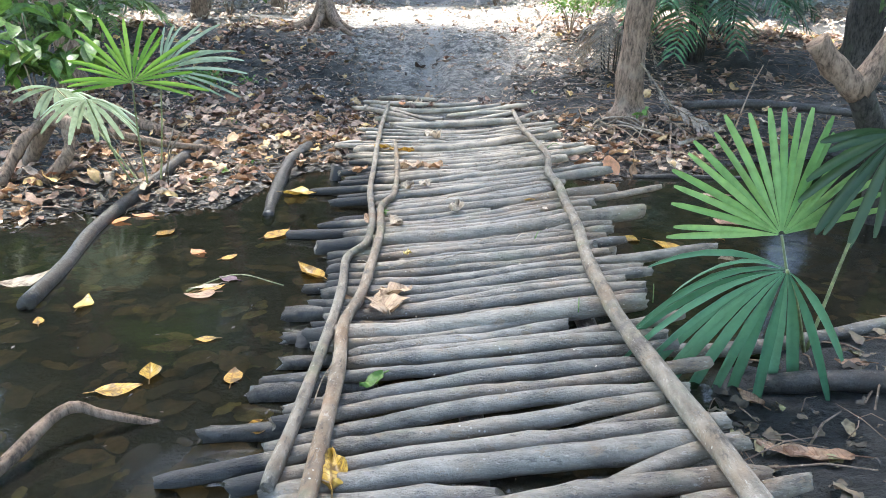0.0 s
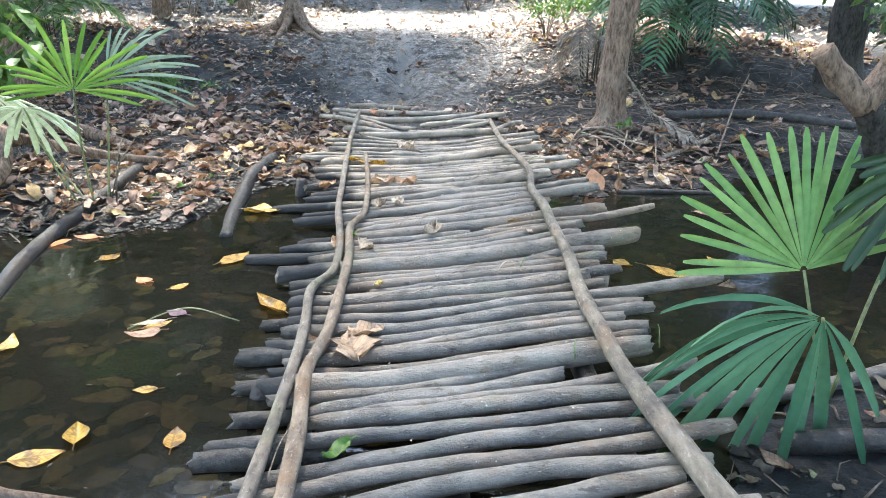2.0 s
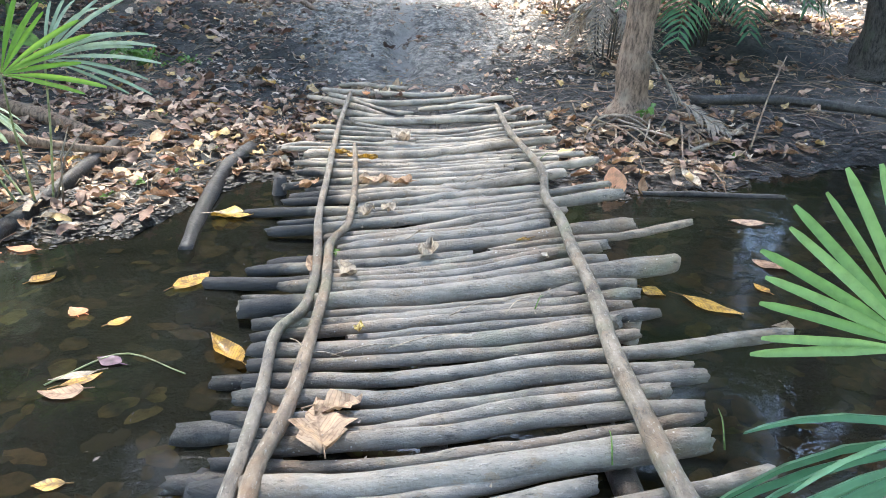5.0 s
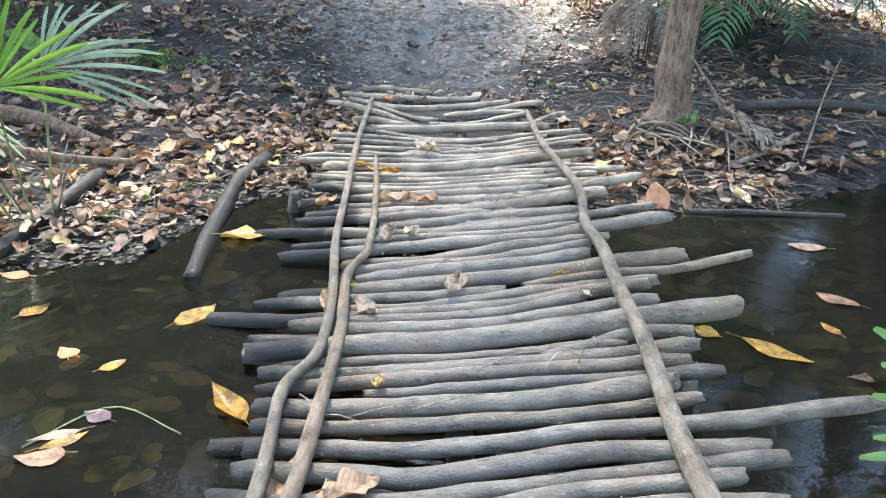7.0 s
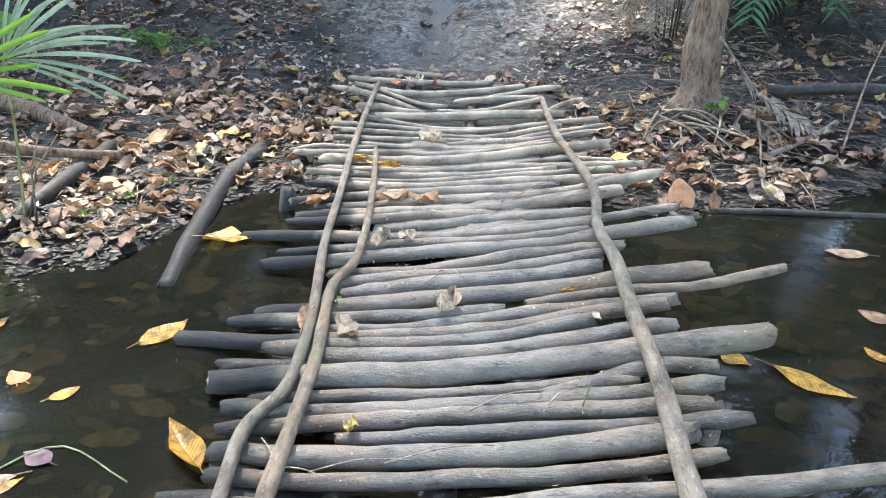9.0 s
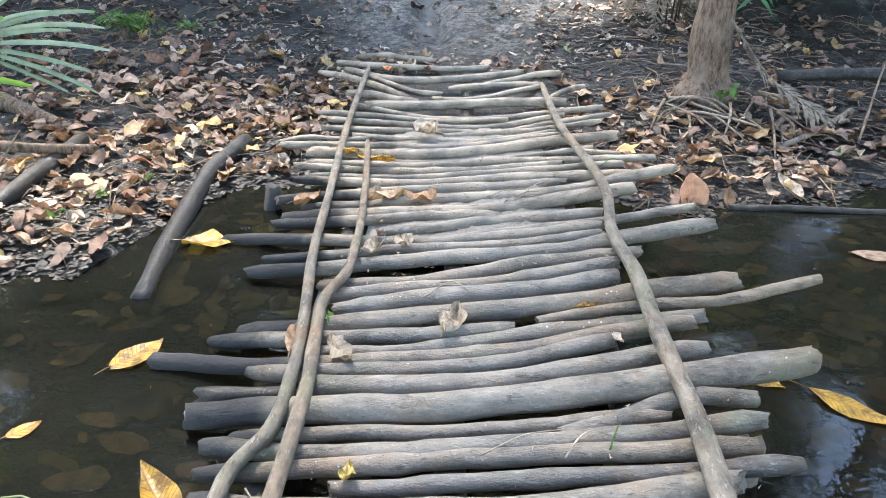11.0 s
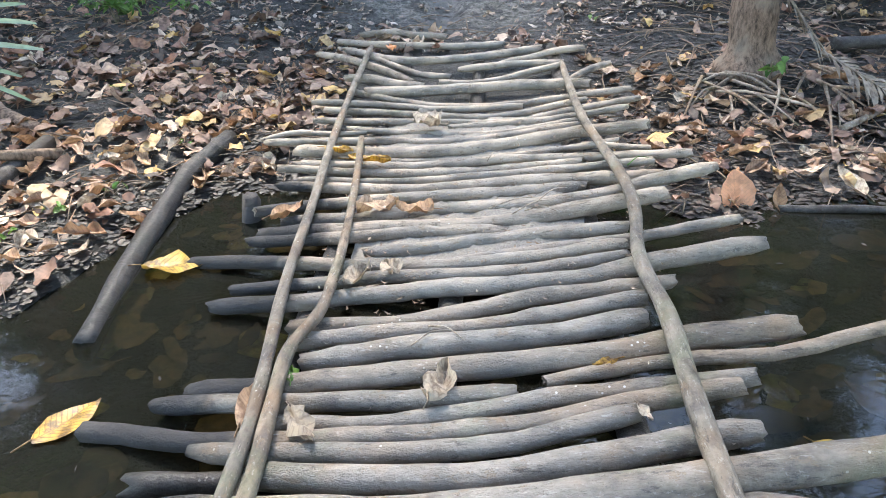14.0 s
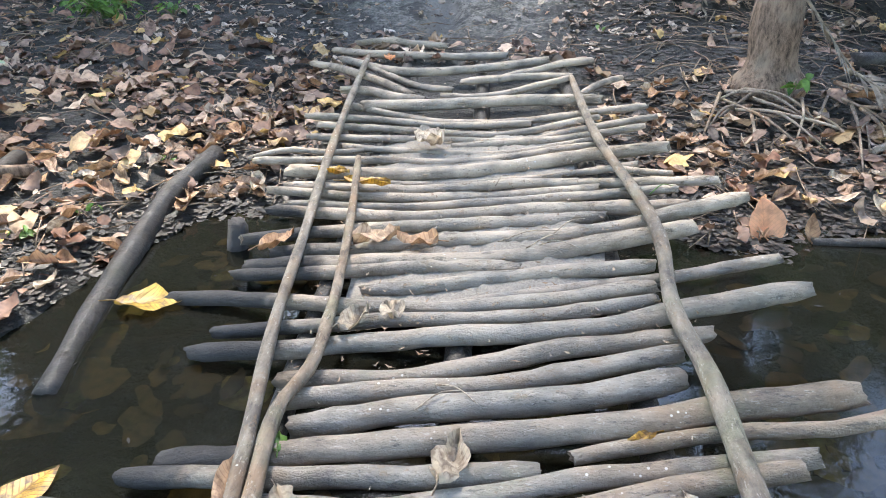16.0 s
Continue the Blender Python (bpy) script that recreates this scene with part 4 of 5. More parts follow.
def rotten_edge(n):
    """Black sodden leaf mould along the waterline and over the bare mud below the tree."""
    x = nrng.uniform(-4.2, 4.2, n)
    y = shore(x) - 0.08 + 1.1 * nrng.random(n) ** 1.2
    k = (nrng.random(n) < 0.42)
    x = np.where(k, nrng.uniform(0.85, 4.0, n), x)
    y = np.where(k, nrng.uniform(6.9, 10.4, n), y)
    keep = (np.abs(x - 0.05) > 0.78) | (y > 8.9)
    x, y = x[keep], y[keep]
    return x, y, np.maximum(ground_z(x, y), WATER - 0.01) + 0.004


litter("leaf_mould", 26000, rotten_edge, (0.012, 0.06), M_ROT, "black sodden leaf mould glistening on the mud", 0.35)
litter("sunken_leaves", 2400, creek_bed, (0.08, 0.24), M_SUNK, "dark sodden leaves under the water", 0.2)


bank_meshes = []
for k in range(14):
    v, f = leaf_shape(lrnd.uniform(0.1, 0.18), lrnd.uniform(0.05, 0.08), lrnd.uniform(-0.4, 1.3), lrnd.uniform(0.1, 0.7), lrnd.uniform(-0.8, 0.8), k % 3 == 0, lrnd)
    low = min(q[2] for q in v)
    ob = mesh_object("dead_leaf", [(a, b, c - low) for a, b, c in v], f, (M_TAN, M_TAN, M_BROWN, M_BROWN, M_PALE, M_BROWN, M_TAN)[k % 7])
    bank_meshes.append(tagged(ob, ("curled tan dead leaf on the wet bank", "brown dead leaf curled on the mud", "pale dead leaf on the dark mud")[(0, 0, 1, 1, 2, 1, 0)[k % 7]], "leaf", "dead leaves on the bank"))
for k in range(260):
    if k % 3:
        lx = lrnd.uniform(-3.4, -0.95)
    else:
        lx = lrnd.uniform(1.1, 3.2)
    ly = float(shore(lx)) + 0.1 + 1.9 * lrnd.random() ** 0.9
    m = pose(lx, ly, gz(lx, ly) + lrnd.uniform(0.012, 0.04), lrnd.gauss(0, 14), lrnd.gauss(0, 14), lrnd.uniform(0, 360))
    if k < 14:
        bank_meshes[k].matrix_world = m
    else:
        copy_thing(bank_meshes[k % 14], m)


# ---- twigs and fallen wood ----
trnd = random.Random(23)
chunks = []
for k in range(2180):
    x = trnd.uniform(-5, 6) if k % 18 and k < 2000 else trnd.uniform(0.95, 3.4) if k >= 2000 and k % 18 else trnd.uniform(1.0, 3.5)
    y = float(shore(x)) + trnd.random() * 6.5 if k % 18 else float(near_shore(x)) - 0.05 - trnd.random() * 1.6
    if abs(x - 0.05) < 0.85 and y < 8.8:
        continue
    if abs(x) < 1.5 and y > 9.2 and k % 4:
        continue
    a, L = trnd.uniform(0, 6.28), trnd.uniform(0.08, 0.45)
    p0 = np.array((x, y, gz(x, y) + 0.02))
    p2 = np.array((x + L * math.cos(a), y + L * math.sin(a), 0))
    p2[2] = gz(p2[0], p2[1]) + trnd.uniform(0.01, 0.05)
    r = trnd.uniform(0.0018, 0.0055)
    chunks.append(tube([p0, (p0 + p2) / 2 + (trnd.uniform(-0.02, 0.02), trnd.uniform(-0.02, 0.02), 0.02), p2], [r, r, r * 0.6], 4, trnd))
tw = mesh_object("twigs", *merge(chunks), M_TWIG)
tagged(tw, "thin dry twigs scattered among the dead leaves", "twigs", kind="stuff")


def branch(name, pts, r0, r1, mat, label, n=22, lumps=0.08):
    q = spline(pts, n)
    v, f = tube(q, np.linspace(r0, r1, n), 10, trnd, lumps, 0.4)
    return tagged(mesh_object(name, v, f, mat), label, "branch")


def B(x, y, up=0.02):
    return (x, y, max(gz(x, y), WATER) + up)


branch("fallen_branch", (B(-2.25, 6.75, 0.05), B(-2.28, 5.8, 0.03), B(-2.33, 4.85, 0.01), B(-2.2, 4.1, 0.0), B(-2.08, 3.42, 0.03)), 0.05, 0.045, M_DARK, "dark sodden branch running from the bank into water")
branch("fallen_branch", (B(-1.55, 1.75, -0.03), B(-1.42, 2.08, 0.05), B(-1.33, 2.33, 0.1), B(-1.2, 2.36, 0.06), B(-1.02, 2.42, -0.02)), 0.03, 0.014, M_BARK, "bent grey-brown branch arching out of the water")
branch("fallen_branch", (B(-1.3, 7.0, 0.02), B(-1.37, 6.5, 0.02), B(-1.33, 5.7, 0.0), B(-1.24, 5.05, -0.02)), 0.062, 0.045, M_DARK, "black wet branch lying down the muddy shore")
branch("fallen_log", (B(-3.9, 7.6, 0.08), B(-3.2, 7.35, 0.07), B(-2.4, 6.92, 0.04)), 0.075, 0.05, M_BARK, "mossy grey fallen limb on the leafy bank")
branch("fallen_branch", (B(1.6, 6.2, 0.0), B(1.95, 6.17, 0.015), B(2.6, 6.16, 0.0)), 0.022, 0.018, M_DARK, "straight black stick in the shallow edge")
branch("fallen_stick", (B(2.74, 7.16, 0.02), (3.05, 7.65, 0.25), (3.3, 8.0, 0.5)), 0.009, 0.005, M_TWIG, "pale stick leaning up out of the mud")
branch("fallen_stick", (B(2.2, 7.05), B(2.5, 7.25, 0.04), B(2.85, 7.56, 0.06)), 0.02, 0.018, M_TWIG, "short brown stick on the mud")
branch("fallen_log", (B(2.6, 8.3, 0.05), B(3.5, 8.35, 0.08), B(4.6, 8.2, 0.06)), 0.05, 0.045, M_DARK, "dark fallen log on shaded mud")
branch("fallen_log", (B(0.95, 2.92, 0.05), B(1.4, 2.97, 0.04), B(2.2, 3.2, 0.05)), 0.035, 0.03, M_LOG, "grey pole lying along the near mud edge")
branch("fallen_log", (B(1.3, 2.65, 0.03), B(1.75, 2.5, 0.04), B(2.3, 2.3, 0.04)), 0.045, 0.04, M_DARK, "dark rotten log on the near bank")
branch("fallen_stick", (B(-1.35, 3.66, 0.004), B(-1.15, 3.9, 0.006), B(-0.85, 3.75, 0.004)), 0.004, 0.003, M_STEM, "thin green twig floating on the water", 10)


# ---- trees ----
def crown_leaves(centres, radius, count, size, rnd_np):
    c = centres[rnd_np.integers(0, len(centres), count)]
    d = rnd_np.standard_normal((count, 3))
    d /= np.linalg.norm(d, axis=1)[:, None]
    p = c + d * (radius * rnd_np.random(count) ** 0.5)[:, None] * np.array((1, 1, 0.6))
    a = rnd_np.standard_normal((count, 3))
    a[:, 2] *= 0.5
    a /= np.linalg.norm(a, axis=1)[:, None]
    b = np.cross(a, rnd_np.standard_normal((count, 3)))
    b /= np.linalg.norm(b, axis=1)[:, None]
    L = size * rnd_np.uniform(0.6, 1.3, count)[:, None]
    V = np.stack([p - a * L * 0.5, p + b * L * 0.24, p + a * L * 0.5, p - b * L * 0.24], 1)
    return V.reshape(-1, 3), np.arange(count * 4).reshape(-1, 4)


def shrub_leaves(centres, radius, count, size, rnd_np):
    """Pointed oval leaves, folded along the midrib."""
    c = centres[rnd_np.integers(0, len(centres), count)]
    d = rnd_np.standard_normal((count, 3))
    d /= np.linalg.norm(d, axis=1)[:, None]
    p = c + d * (radius * rnd_np.random(count) ** 0.5)[:, None] * np.array((1, 1, 0.6))
    a = rnd_np.standard_normal((count, 3))
    a[:, 2] = -0.3 - 0.4 * rnd_np.random(count)
    a /= np.linalg.norm(a, axis=1)[:, None]
    up = np.array((0, 0, 1.0)) + 0.5 * rnd_np.standard_normal((count, 3))
    b = np.cross(a, up)
    b /= np.linalg.norm(b, axis=1)[:, None]
    n = np.cross(b, a)
    L = size * rnd_np.uniform(0.6, 1.3, count)
    rows = []
    for u, w, sag in ((0.0, 0.02, 0.0), (0.22, 0.17, 0.02), (0.5, 0.22, 0.0), (0.78, 0.13, -0.05), (1.0, 0.01, -0.12)):
        mid = p + a * (L * u)[:, None] + n * (L * sag)[:, None]
        for sgn in (-1, 0, 1):
            rows.append(mid + b * (L * w * sgn)[:, None] + n * (L * w * 0.35 * abs(sgn))[:, None])
    V = np.stack(rows, 1)
    quads = np.array([(i * 3 + j, i * 3 + j + 1, i * 3 + j + 4, i * 3 + j + 3) for i in range(4) for j in range(2)])
    return V.reshape(-1, 3), (np.arange(count)[:, None, None] * 15 + quads[None]).reshape(-1, 4)


def tree(x, y, r, height, lean, spread, leaves, label, mat=M_BARK, low=4.5, size=0.24, limbs=7, flare=1.6, seed=0):
    t = tagged(new("tree"), label, "tree")
    t.location = (x, y, gz(x, y) - 0.05)
    hs = np.array((0, 0.08, 0.25, 0.6, 1.2, 2.2, 3.5, 5.0, height))
    hs = hs[hs <= height]
    pts = [(lean[0] * h + 0.03 * math.sin(2.1 * h + x), lean[1] * h + 0.03 * math.sin(1.7 * h + y), h) for h in hs]
    q = spline(pts, 26)
    radii = [r * (1 - 0.55 * p[2] / height) * (1 + (flare - 1) * math.exp(-p[2] / 0.18)) for p in q]
    v, f = tube(q, radii, 16, trnd, 0.13)
    mesh_object("trunk", v, f, mat, t)
    ends = []
    grow = random.Random(seed) if seed else trnd
    for k in range(limbs):
        a = 6.283 * k / limbs + grow.uniform(-0.4, 0.4)
        h0 = grow.uniform(low * 0.75, height * 0.9)
        o = np.array((lean[0] * h0, lean[1] * h0, h0))
        R = spread * math.sqrt(grow.uniform(0.12, 1.0))
        e = o + (R * math.cos(a), R * math.sin(a), grow.uniform(0.4, 2.0))
        mid = (o + e) / 2 + (trnd.uniform(-0.3, 0.3), trnd.uniform(-0.3, 0.3), 0.35)
        lv, lf = tube(spline([o, mid, e], 9), np.linspace(r * 0.32, r * 0.07, 9), 7, trnd, 0.06)
        mesh_object("limb", lv, lf, mat, t)
        for s in (0.7, 0.88, 1.0):
            ends.append(o + (e - o) * s + (grow.uniform(-0.6, 0.6), grow.uniform(-0.6, 0.6), grow.uniform(-0.2, 0.9)))
    V, F = crown_leaves(np.array(ends), spread * 0.42, leaves, size, np.random.default_rng(seed) if seed else nrng)
    crown = big_mesh("crown", V, F, M_CANOPY)
    crown.parent = t
    return t


tree(1.87, 7.85, 0.136, 9.0, (0.075, 0.02), 4.0, 1000, "slim grey-brown forest tree with flared base beside the path", flare=2.0)
tree(-4.75, 9.6, 0.14, 9.5, (-0.04, 0.0), 4.2, 900, "mossy forest tree behind a fan palm")
tree(5.4, 10.2, 0.24, 10.0, (0.02, 0.0), 4.2, 3000, "dark thick forest tree on the shaded bank", mat=M_SHADEBARK)
# added sun filter: unseen crown placed between the sun and the bridge
tree(-5.0, 15.4, 0.15, 18.0, (0.188, -0.23), 5.7, 76000, "added tall dark tree whose unseen high crown shades the creek", low=15.5, size=0.1, limbs=34, seed=28)
# added behind the walker, unseen, to cut skylight on the near poles
tree(-2.5, -3.5, 0.2, 13.0, (0.05, 0.1), 5.5, 15000, "added leafy tree out of view, shading the near bank", low=8.0, size=0.22, limbs=16)
# crown thickened beyond need to keep bright sky out of the reflections
tree(10.2, 19.0, 0.1, 12.0, (0.02, 0.0), 3.2, 14000, "slender pale tree on the sunlit floor")
# unseen trees added around the creek to block sun and skylight
for cx, cy in ((-6.2, 3.4), (6.4, 4.0), (-5.4, -4.0), (5.2, -4.6), (-9.5, 8.5), (9.5, 7.0), (-10, -1), (9, -1), (-7.5, 13.5)):
    tree(cx, cy, 0.2, 10.0, (-0.02 * np.sign(cx), 0.0), 4.0, 12000 if cy > 7.5 else 6000 if cy > 0 else 1800, "added broad leafy tree out of view, shading the creek")

# a stump-rooted tree beyond the path's head; unseen woods added to block low sky
tree(-2.1, 13.3, 0.1, 8.5, (-0.03, 0.0), 3.4, 900, "small forest tree with exposed spreading roots", flare=2.4)
for cx, cy in ((-15, 24), (-10.5, 27), (-6, 29), (-1.5, 31), (3.5, 29), (8, 28), (13, 25), (-8.5, 35), (-3.8, 37), (1, 36), (5.8, 36), (11, 33), (-13, 32), (18, 18), (-17, 14), (-15, 6), (16, 9), (15, 1), (-13, -4), (12, -6), (-5, -10), (5, -11), (20, 27), (-20, 28)):
    tree(cx, cy + (5 if cy > 17 else 0), 0.22, 16.0, (0, 0), 5.2, 26000 if cy > 17 else 5000, "added leafy woodland tree out of view, blocking low sky", low=1.8, size=0.42, limbs=16)

# trees added for their unseen crowns: three cast shade, the last blocks reflected sky
tree(-9.9, 18.9, 0.2, 17.0, (0.02, 0.0), 5.4, 38000, "added tall dark tree with unseen crown, shading the upper bank", low=13.5, size=0.14, limbs=12, seed=5)
tree(5.7, 19.5, 0.12, 15.0, (-0.38, -0.2), 3.0, 50000, "added leaning tree whose unseen crown shades the muddy shore", low=13.0, size=0.13, limbs=10, seed=6)
tree(-4.6, 20.6, 0.12, 15.0, (0.05, -0.15), 2.2, 13000, "added slender tree whose unseen crown shades the slope", low=13.0, size=0.13, limbs=8, seed=7)
tree(7.2, 23.0, 0.12, 13.0, (0.0, 0.0), 3.6, 15000, "added leafy tree blocking bright sky from the reflections", low=3.5, limbs=10, seed=8)



def root(pts, r0, r1, parent):
    v, f = tube(spline(pts, 10), np.linspace(r0, r1, 10), 7, trnd, 0.08)
    return mesh_object("root", v, f, M_BARK, parent)


headtree = next(o for o in bpy.data.objects if o.name.startswith("tree") and abs(o.location.x + 2.1) < 0.01)
for ang, L in ((-100, 1.0), (-60, 1.3), (-150, 0.9), (-20, 0.8), (170, 0.9)):
    ca, sa = math.cos(radians(ang)), math.sin(radians(ang))
    line = []
    for k, up in ((0.0, 0.55), (0.22, 0.22), (0.55, 0.06), (1.0, -0.02)):
        px, py = -2.1 + ca * L * k, 13.3 + sa * L * k
        line.append((px - headtree.location.x, py - headtree.location.y, gz(px, py) + up - headtree.location.z))
    root(line, 0.1, 0.03, headtree)


# ---- palms ----
prnd = random.Random(31)


def leaflet_mesh(length, wide, droop_dir, droop, d, nrm, rnd):
    """One pleated blade of a fan leaf, from the hub outwards along d, drooping, with a blunt notched tip."""
    side = np.cross(nrm, d)
    side /= np.linalg.norm(side)
    verts, faces = [], []
    tw = rnd.uniform(-0.3, 0.3)
    us = (0.03, 0.15, 0.3, 0.42, 0.6, 0.78, 0.92, 1.0)
    shape = (0.07, 0.36, 0.71, 0.98, 0.97, 0.9, 0.74, 0.36)
    for u, full in zip(us, shape):
        w = wide * full * 0.5
        c = d * (length * u) + droop_dir * (droop * (length * u) ** 2)
        s = side * math.cos(tw * u) + nrm * math.sin(tw * u)
        pleat = nrm * (w * 0.7)
        verts += [c - s * w, c - pleat, c + s * w]
    for i in range(len(us) - 1):
        a = i * 3
        faces += [(a, a + 1, a + 4, a + 3), (a + 1, a + 2, a + 5, a + 4)]
    return verts, faces


def fan_frond(palm, base, hub, u, v, a0, a1, n, length, mat, droop=0.25, r=0.008, vary=0.12, wide=0.95, spray=0.06):
    """A fan leaf: its stalk from base to hub, and blades spread from angle a0 to a1 in the plane of u and v."""
    base, hub = np.array(base, float), np.array(hub, float)
    mid = (base + hub) / 2 + (prnd.uniform(-0.03, 0.03), prnd.uniform(-0.03, 0.03), 0.04)
    tv, tf = tube(spline([base, mid, hub], 12), np.linspace(r, r * 0.7, 12), 7, prnd)
    stalk = mesh_object("frond", tv, tf, M_STEM, palm)
    u, v = np.array(u, float), np.array(v, float)
    u /= np.linalg.norm(u)
    v /= np.linalg.norm(v)
    nrm = np.cross(u, v)
    da = abs(a1 - a0) / (n - 1)
    for k in range(n):
        a = radians(a0 + (a1 - a0) * k / (n - 1) + prnd.uniform(-0.3, 0.3) * da)
        d = u * math.cos(a) + v * math.sin(a) + nrm * prnd.uniform(-spray, spray)
        d /= np.linalg.norm(d)
        L = length * (1 + prnd.uniform(-vary, vary)) * (0.86 + 0.14 * math.sin(math.pi * k / (n - 1)))
        lv, lf = leaflet_mesh(L, 0.45 * L * radians(da) * wide, np.array((0, 0, -1.0)), droop * prnd.uniform(0.6, 1.4), d, nrm, prnd)
        mesh_object("leaflet", [hub + q for q in lv], lf, mat, stalk)
    return stalk


palm_r = tagged(new("fan_palm"), "young green fan palm with pleated fronds beside the bridge", "palm")
root_r = (1.62, 2.95, gz(1.62, 2.95) - 0.02)
fan_frond(palm_r, root_r, (1.45, 2.98, 0.31), (1, 0.1, 0), (0.03, 0.35, 0.95), 176, 16, 22, 0.56, M_PALM, 0.1, wide=1.02, vary=0.08, spray=0.08)
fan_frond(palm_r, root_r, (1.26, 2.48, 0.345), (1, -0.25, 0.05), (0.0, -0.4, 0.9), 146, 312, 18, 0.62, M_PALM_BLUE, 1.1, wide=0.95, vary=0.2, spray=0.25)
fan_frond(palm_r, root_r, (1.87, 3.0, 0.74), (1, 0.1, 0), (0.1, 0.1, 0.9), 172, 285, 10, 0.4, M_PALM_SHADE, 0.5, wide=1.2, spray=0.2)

palm_l = tagged(new("fan_palm"), "sunlit yellow-green fan palm on the leafy bank", "palm")
root_l = (-2.28, 5.57, gz(-2.28, 5.57) - 0.02)
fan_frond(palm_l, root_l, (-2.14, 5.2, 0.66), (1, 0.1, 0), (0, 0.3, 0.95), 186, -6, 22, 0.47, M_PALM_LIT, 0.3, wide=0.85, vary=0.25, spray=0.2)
fan_frond(palm_l, (-2.2, 5.6, root_l[2]), (-2.05, 5.5, 0.7), (1, 0.2, 0), (0, 0.35, 0.9), 92, -14, 14, 0.58, M_PALM_GREY, 0.5, wide=0.62, vary=0.15, spray=0.15)
fan_frond(palm_l, (-2.36, 5.55, root_l[2]), (-2.62, 5.5, 0.5), (1, 0, 0), (0, -0.75, 0.4), 150, 380, 15, 0.4, M_PALM_GREY, 1.3)
fan_frond(palm_l, (-2.32, 5.6, root_l[2]), (-3.15, 6.1, 0.5), (1, 0, 0), (0, -0.7, 0.4), 150, 360, 12, 0.36, M_PALM_GREY, 1.2)
for bx, tx in ((-2.2, -1.95), (-2.33, -2.6), (-2.15, -2.05)):
    tv, tf = tube([(bx, 5.62, root_l[2]), ((bx + tx) / 2, 5.6, 0.12), (tx, 5.65, 0.3)], [0.007, 0.006, 0.003], 6, prnd)
    mesh_object("dead_stalk", tv, tf, M_DRYFROND, palm_l)


def feather_frond(parent, start, way, length, mat, arch=0.5, pairs=22, blade=0.3, name="frond", single=False):
    """A feather leaf: an arching midrib with narrow blades along both sides."""
    start, way = np.array(start, float), np.array(way, float)
    way /= np.linalg.norm(way)
    n = 12
    line = np.array([start + way * (length * k / (n - 1)) - np.array((0, 0, arch * length)) * (k / (n - 1)) ** 2 for k in range(n)])
    parts = [tube(line, np.linspace(0.012, 0.003, n), 6, prnd)]
    for k in range(pairs):
        s = 0.15 + 0.83 * k / (pairs - 1)
        i = s * (n - 1)
        j = min(int(i), n - 2)
        c = line[j] + (line[j + 1] - line[j]) * (i - j)
        t = line[j + 1] - line[j]
        t /= np.linalg.norm(t)
        side = np.cross(t, (0, 0, 1.0))
        side /= np.linalg.norm(side) + 1e-6
        up = np.cross(side, t)
        L = blade * (0.5 + math.sin(math.pi * min(1, s + 0.1))) * prnd.uniform(0.8, 1.1)
        for sg in (-1, 1):
            d = side * sg * 0.8 + t * 0.6 + up * prnd.uniform(-0.1, 0.3)
            d /= np.linalg.norm(d)
            w = t * (0.012 + (0.045 if single else 0.03) * blade)
            q0, q1, q2 = c, c + d * L * 0.5 - (0, 0, 0.04 * L), c + d * L - np.array((0, 0, 0.3 * L))
            strip = ([q0 - w * 0.4, q0 + w * 0.4, q1 - w, q1 + w, q2], [(0, 1, 3, 2), (2, 3, 4)])
            if single:
                mesh_object("blade", *strip, mat, parent)
            else:
                parts.append(strip)
    ob = mesh_object(name, *merge(parts), mat, parent)
    if not single:
        tagged(ob, kind="stuff")
    return ob


def feather_palm(x, y, fronds, height, length, mat, label, lean=(0, 0), sag=(0.5, 0.9), blade=0.3):
    p = tagged(new("feather_palm"), label, "palm")
    z = gz(x, y)
    for k in range(fronds):
        a = 6.283 * k / fronds + prnd.uniform(-0.3, 0.3)
        h = height * prnd.uniform(0.6, 1.0)
        o = (x + 0.15 * math.cos(a), y + 0.15 * math.sin(a), z + h)
        tv, tf = tube([(x + 0.1 * math.cos(a), y + 0.1 * math.sin(a), z - 0.03), o], [0.011, 0.007], 6, prnd)
        mesh_object("stem", tv, tf, M_SHADEBARK, p)
        feather_frond(p, o, (math.cos(a) + lean[0], math.sin(a) + lean[1], 0.9), length * prnd.uniform(0.8, 1.1), mat, prnd.uniform(*sag), 26, blade)
    return p


feather_palm(3.5, 10.9, 17, 1.05, 1.8, M_FEATHER, "clump of drooping green feather palms behind the tree", sag=(0.7, 1.0), blade=0.45)
feather_palm(2.1, 9.9, 6, 0.8, 0.62, M_DRYFROND, "withered brown feather palm hanging behind the tree", sag=(1.5, 2.0), blade=0.16)
feather_palm(4.4, 12.4, 12, 1.3, 1.9, M_CANOPY, "green feather palm on the shaded bank")
feather_palm(-5.6, 12.4, 8, 0.5, 1.3, M_GREEN, "dark feather palm in the shade of the trees")
dead = tagged(new("dead_frond"), "withered grey palm frond hanging onto the mud", "frond")
feather_frond(dead, (1.95, 7.68, 0.55), (0.32, -0.06, -0.4), 0.52, M_DRYFROND, 0.0, 9, 0.2, "midrib", True)
feather_frond(dead, (2.25, 7.62, 0.15), (0.34, -0.3, -0.17), 0.52, M_DRYFROND, 0.06, 14, 0.17, "midrib", True)
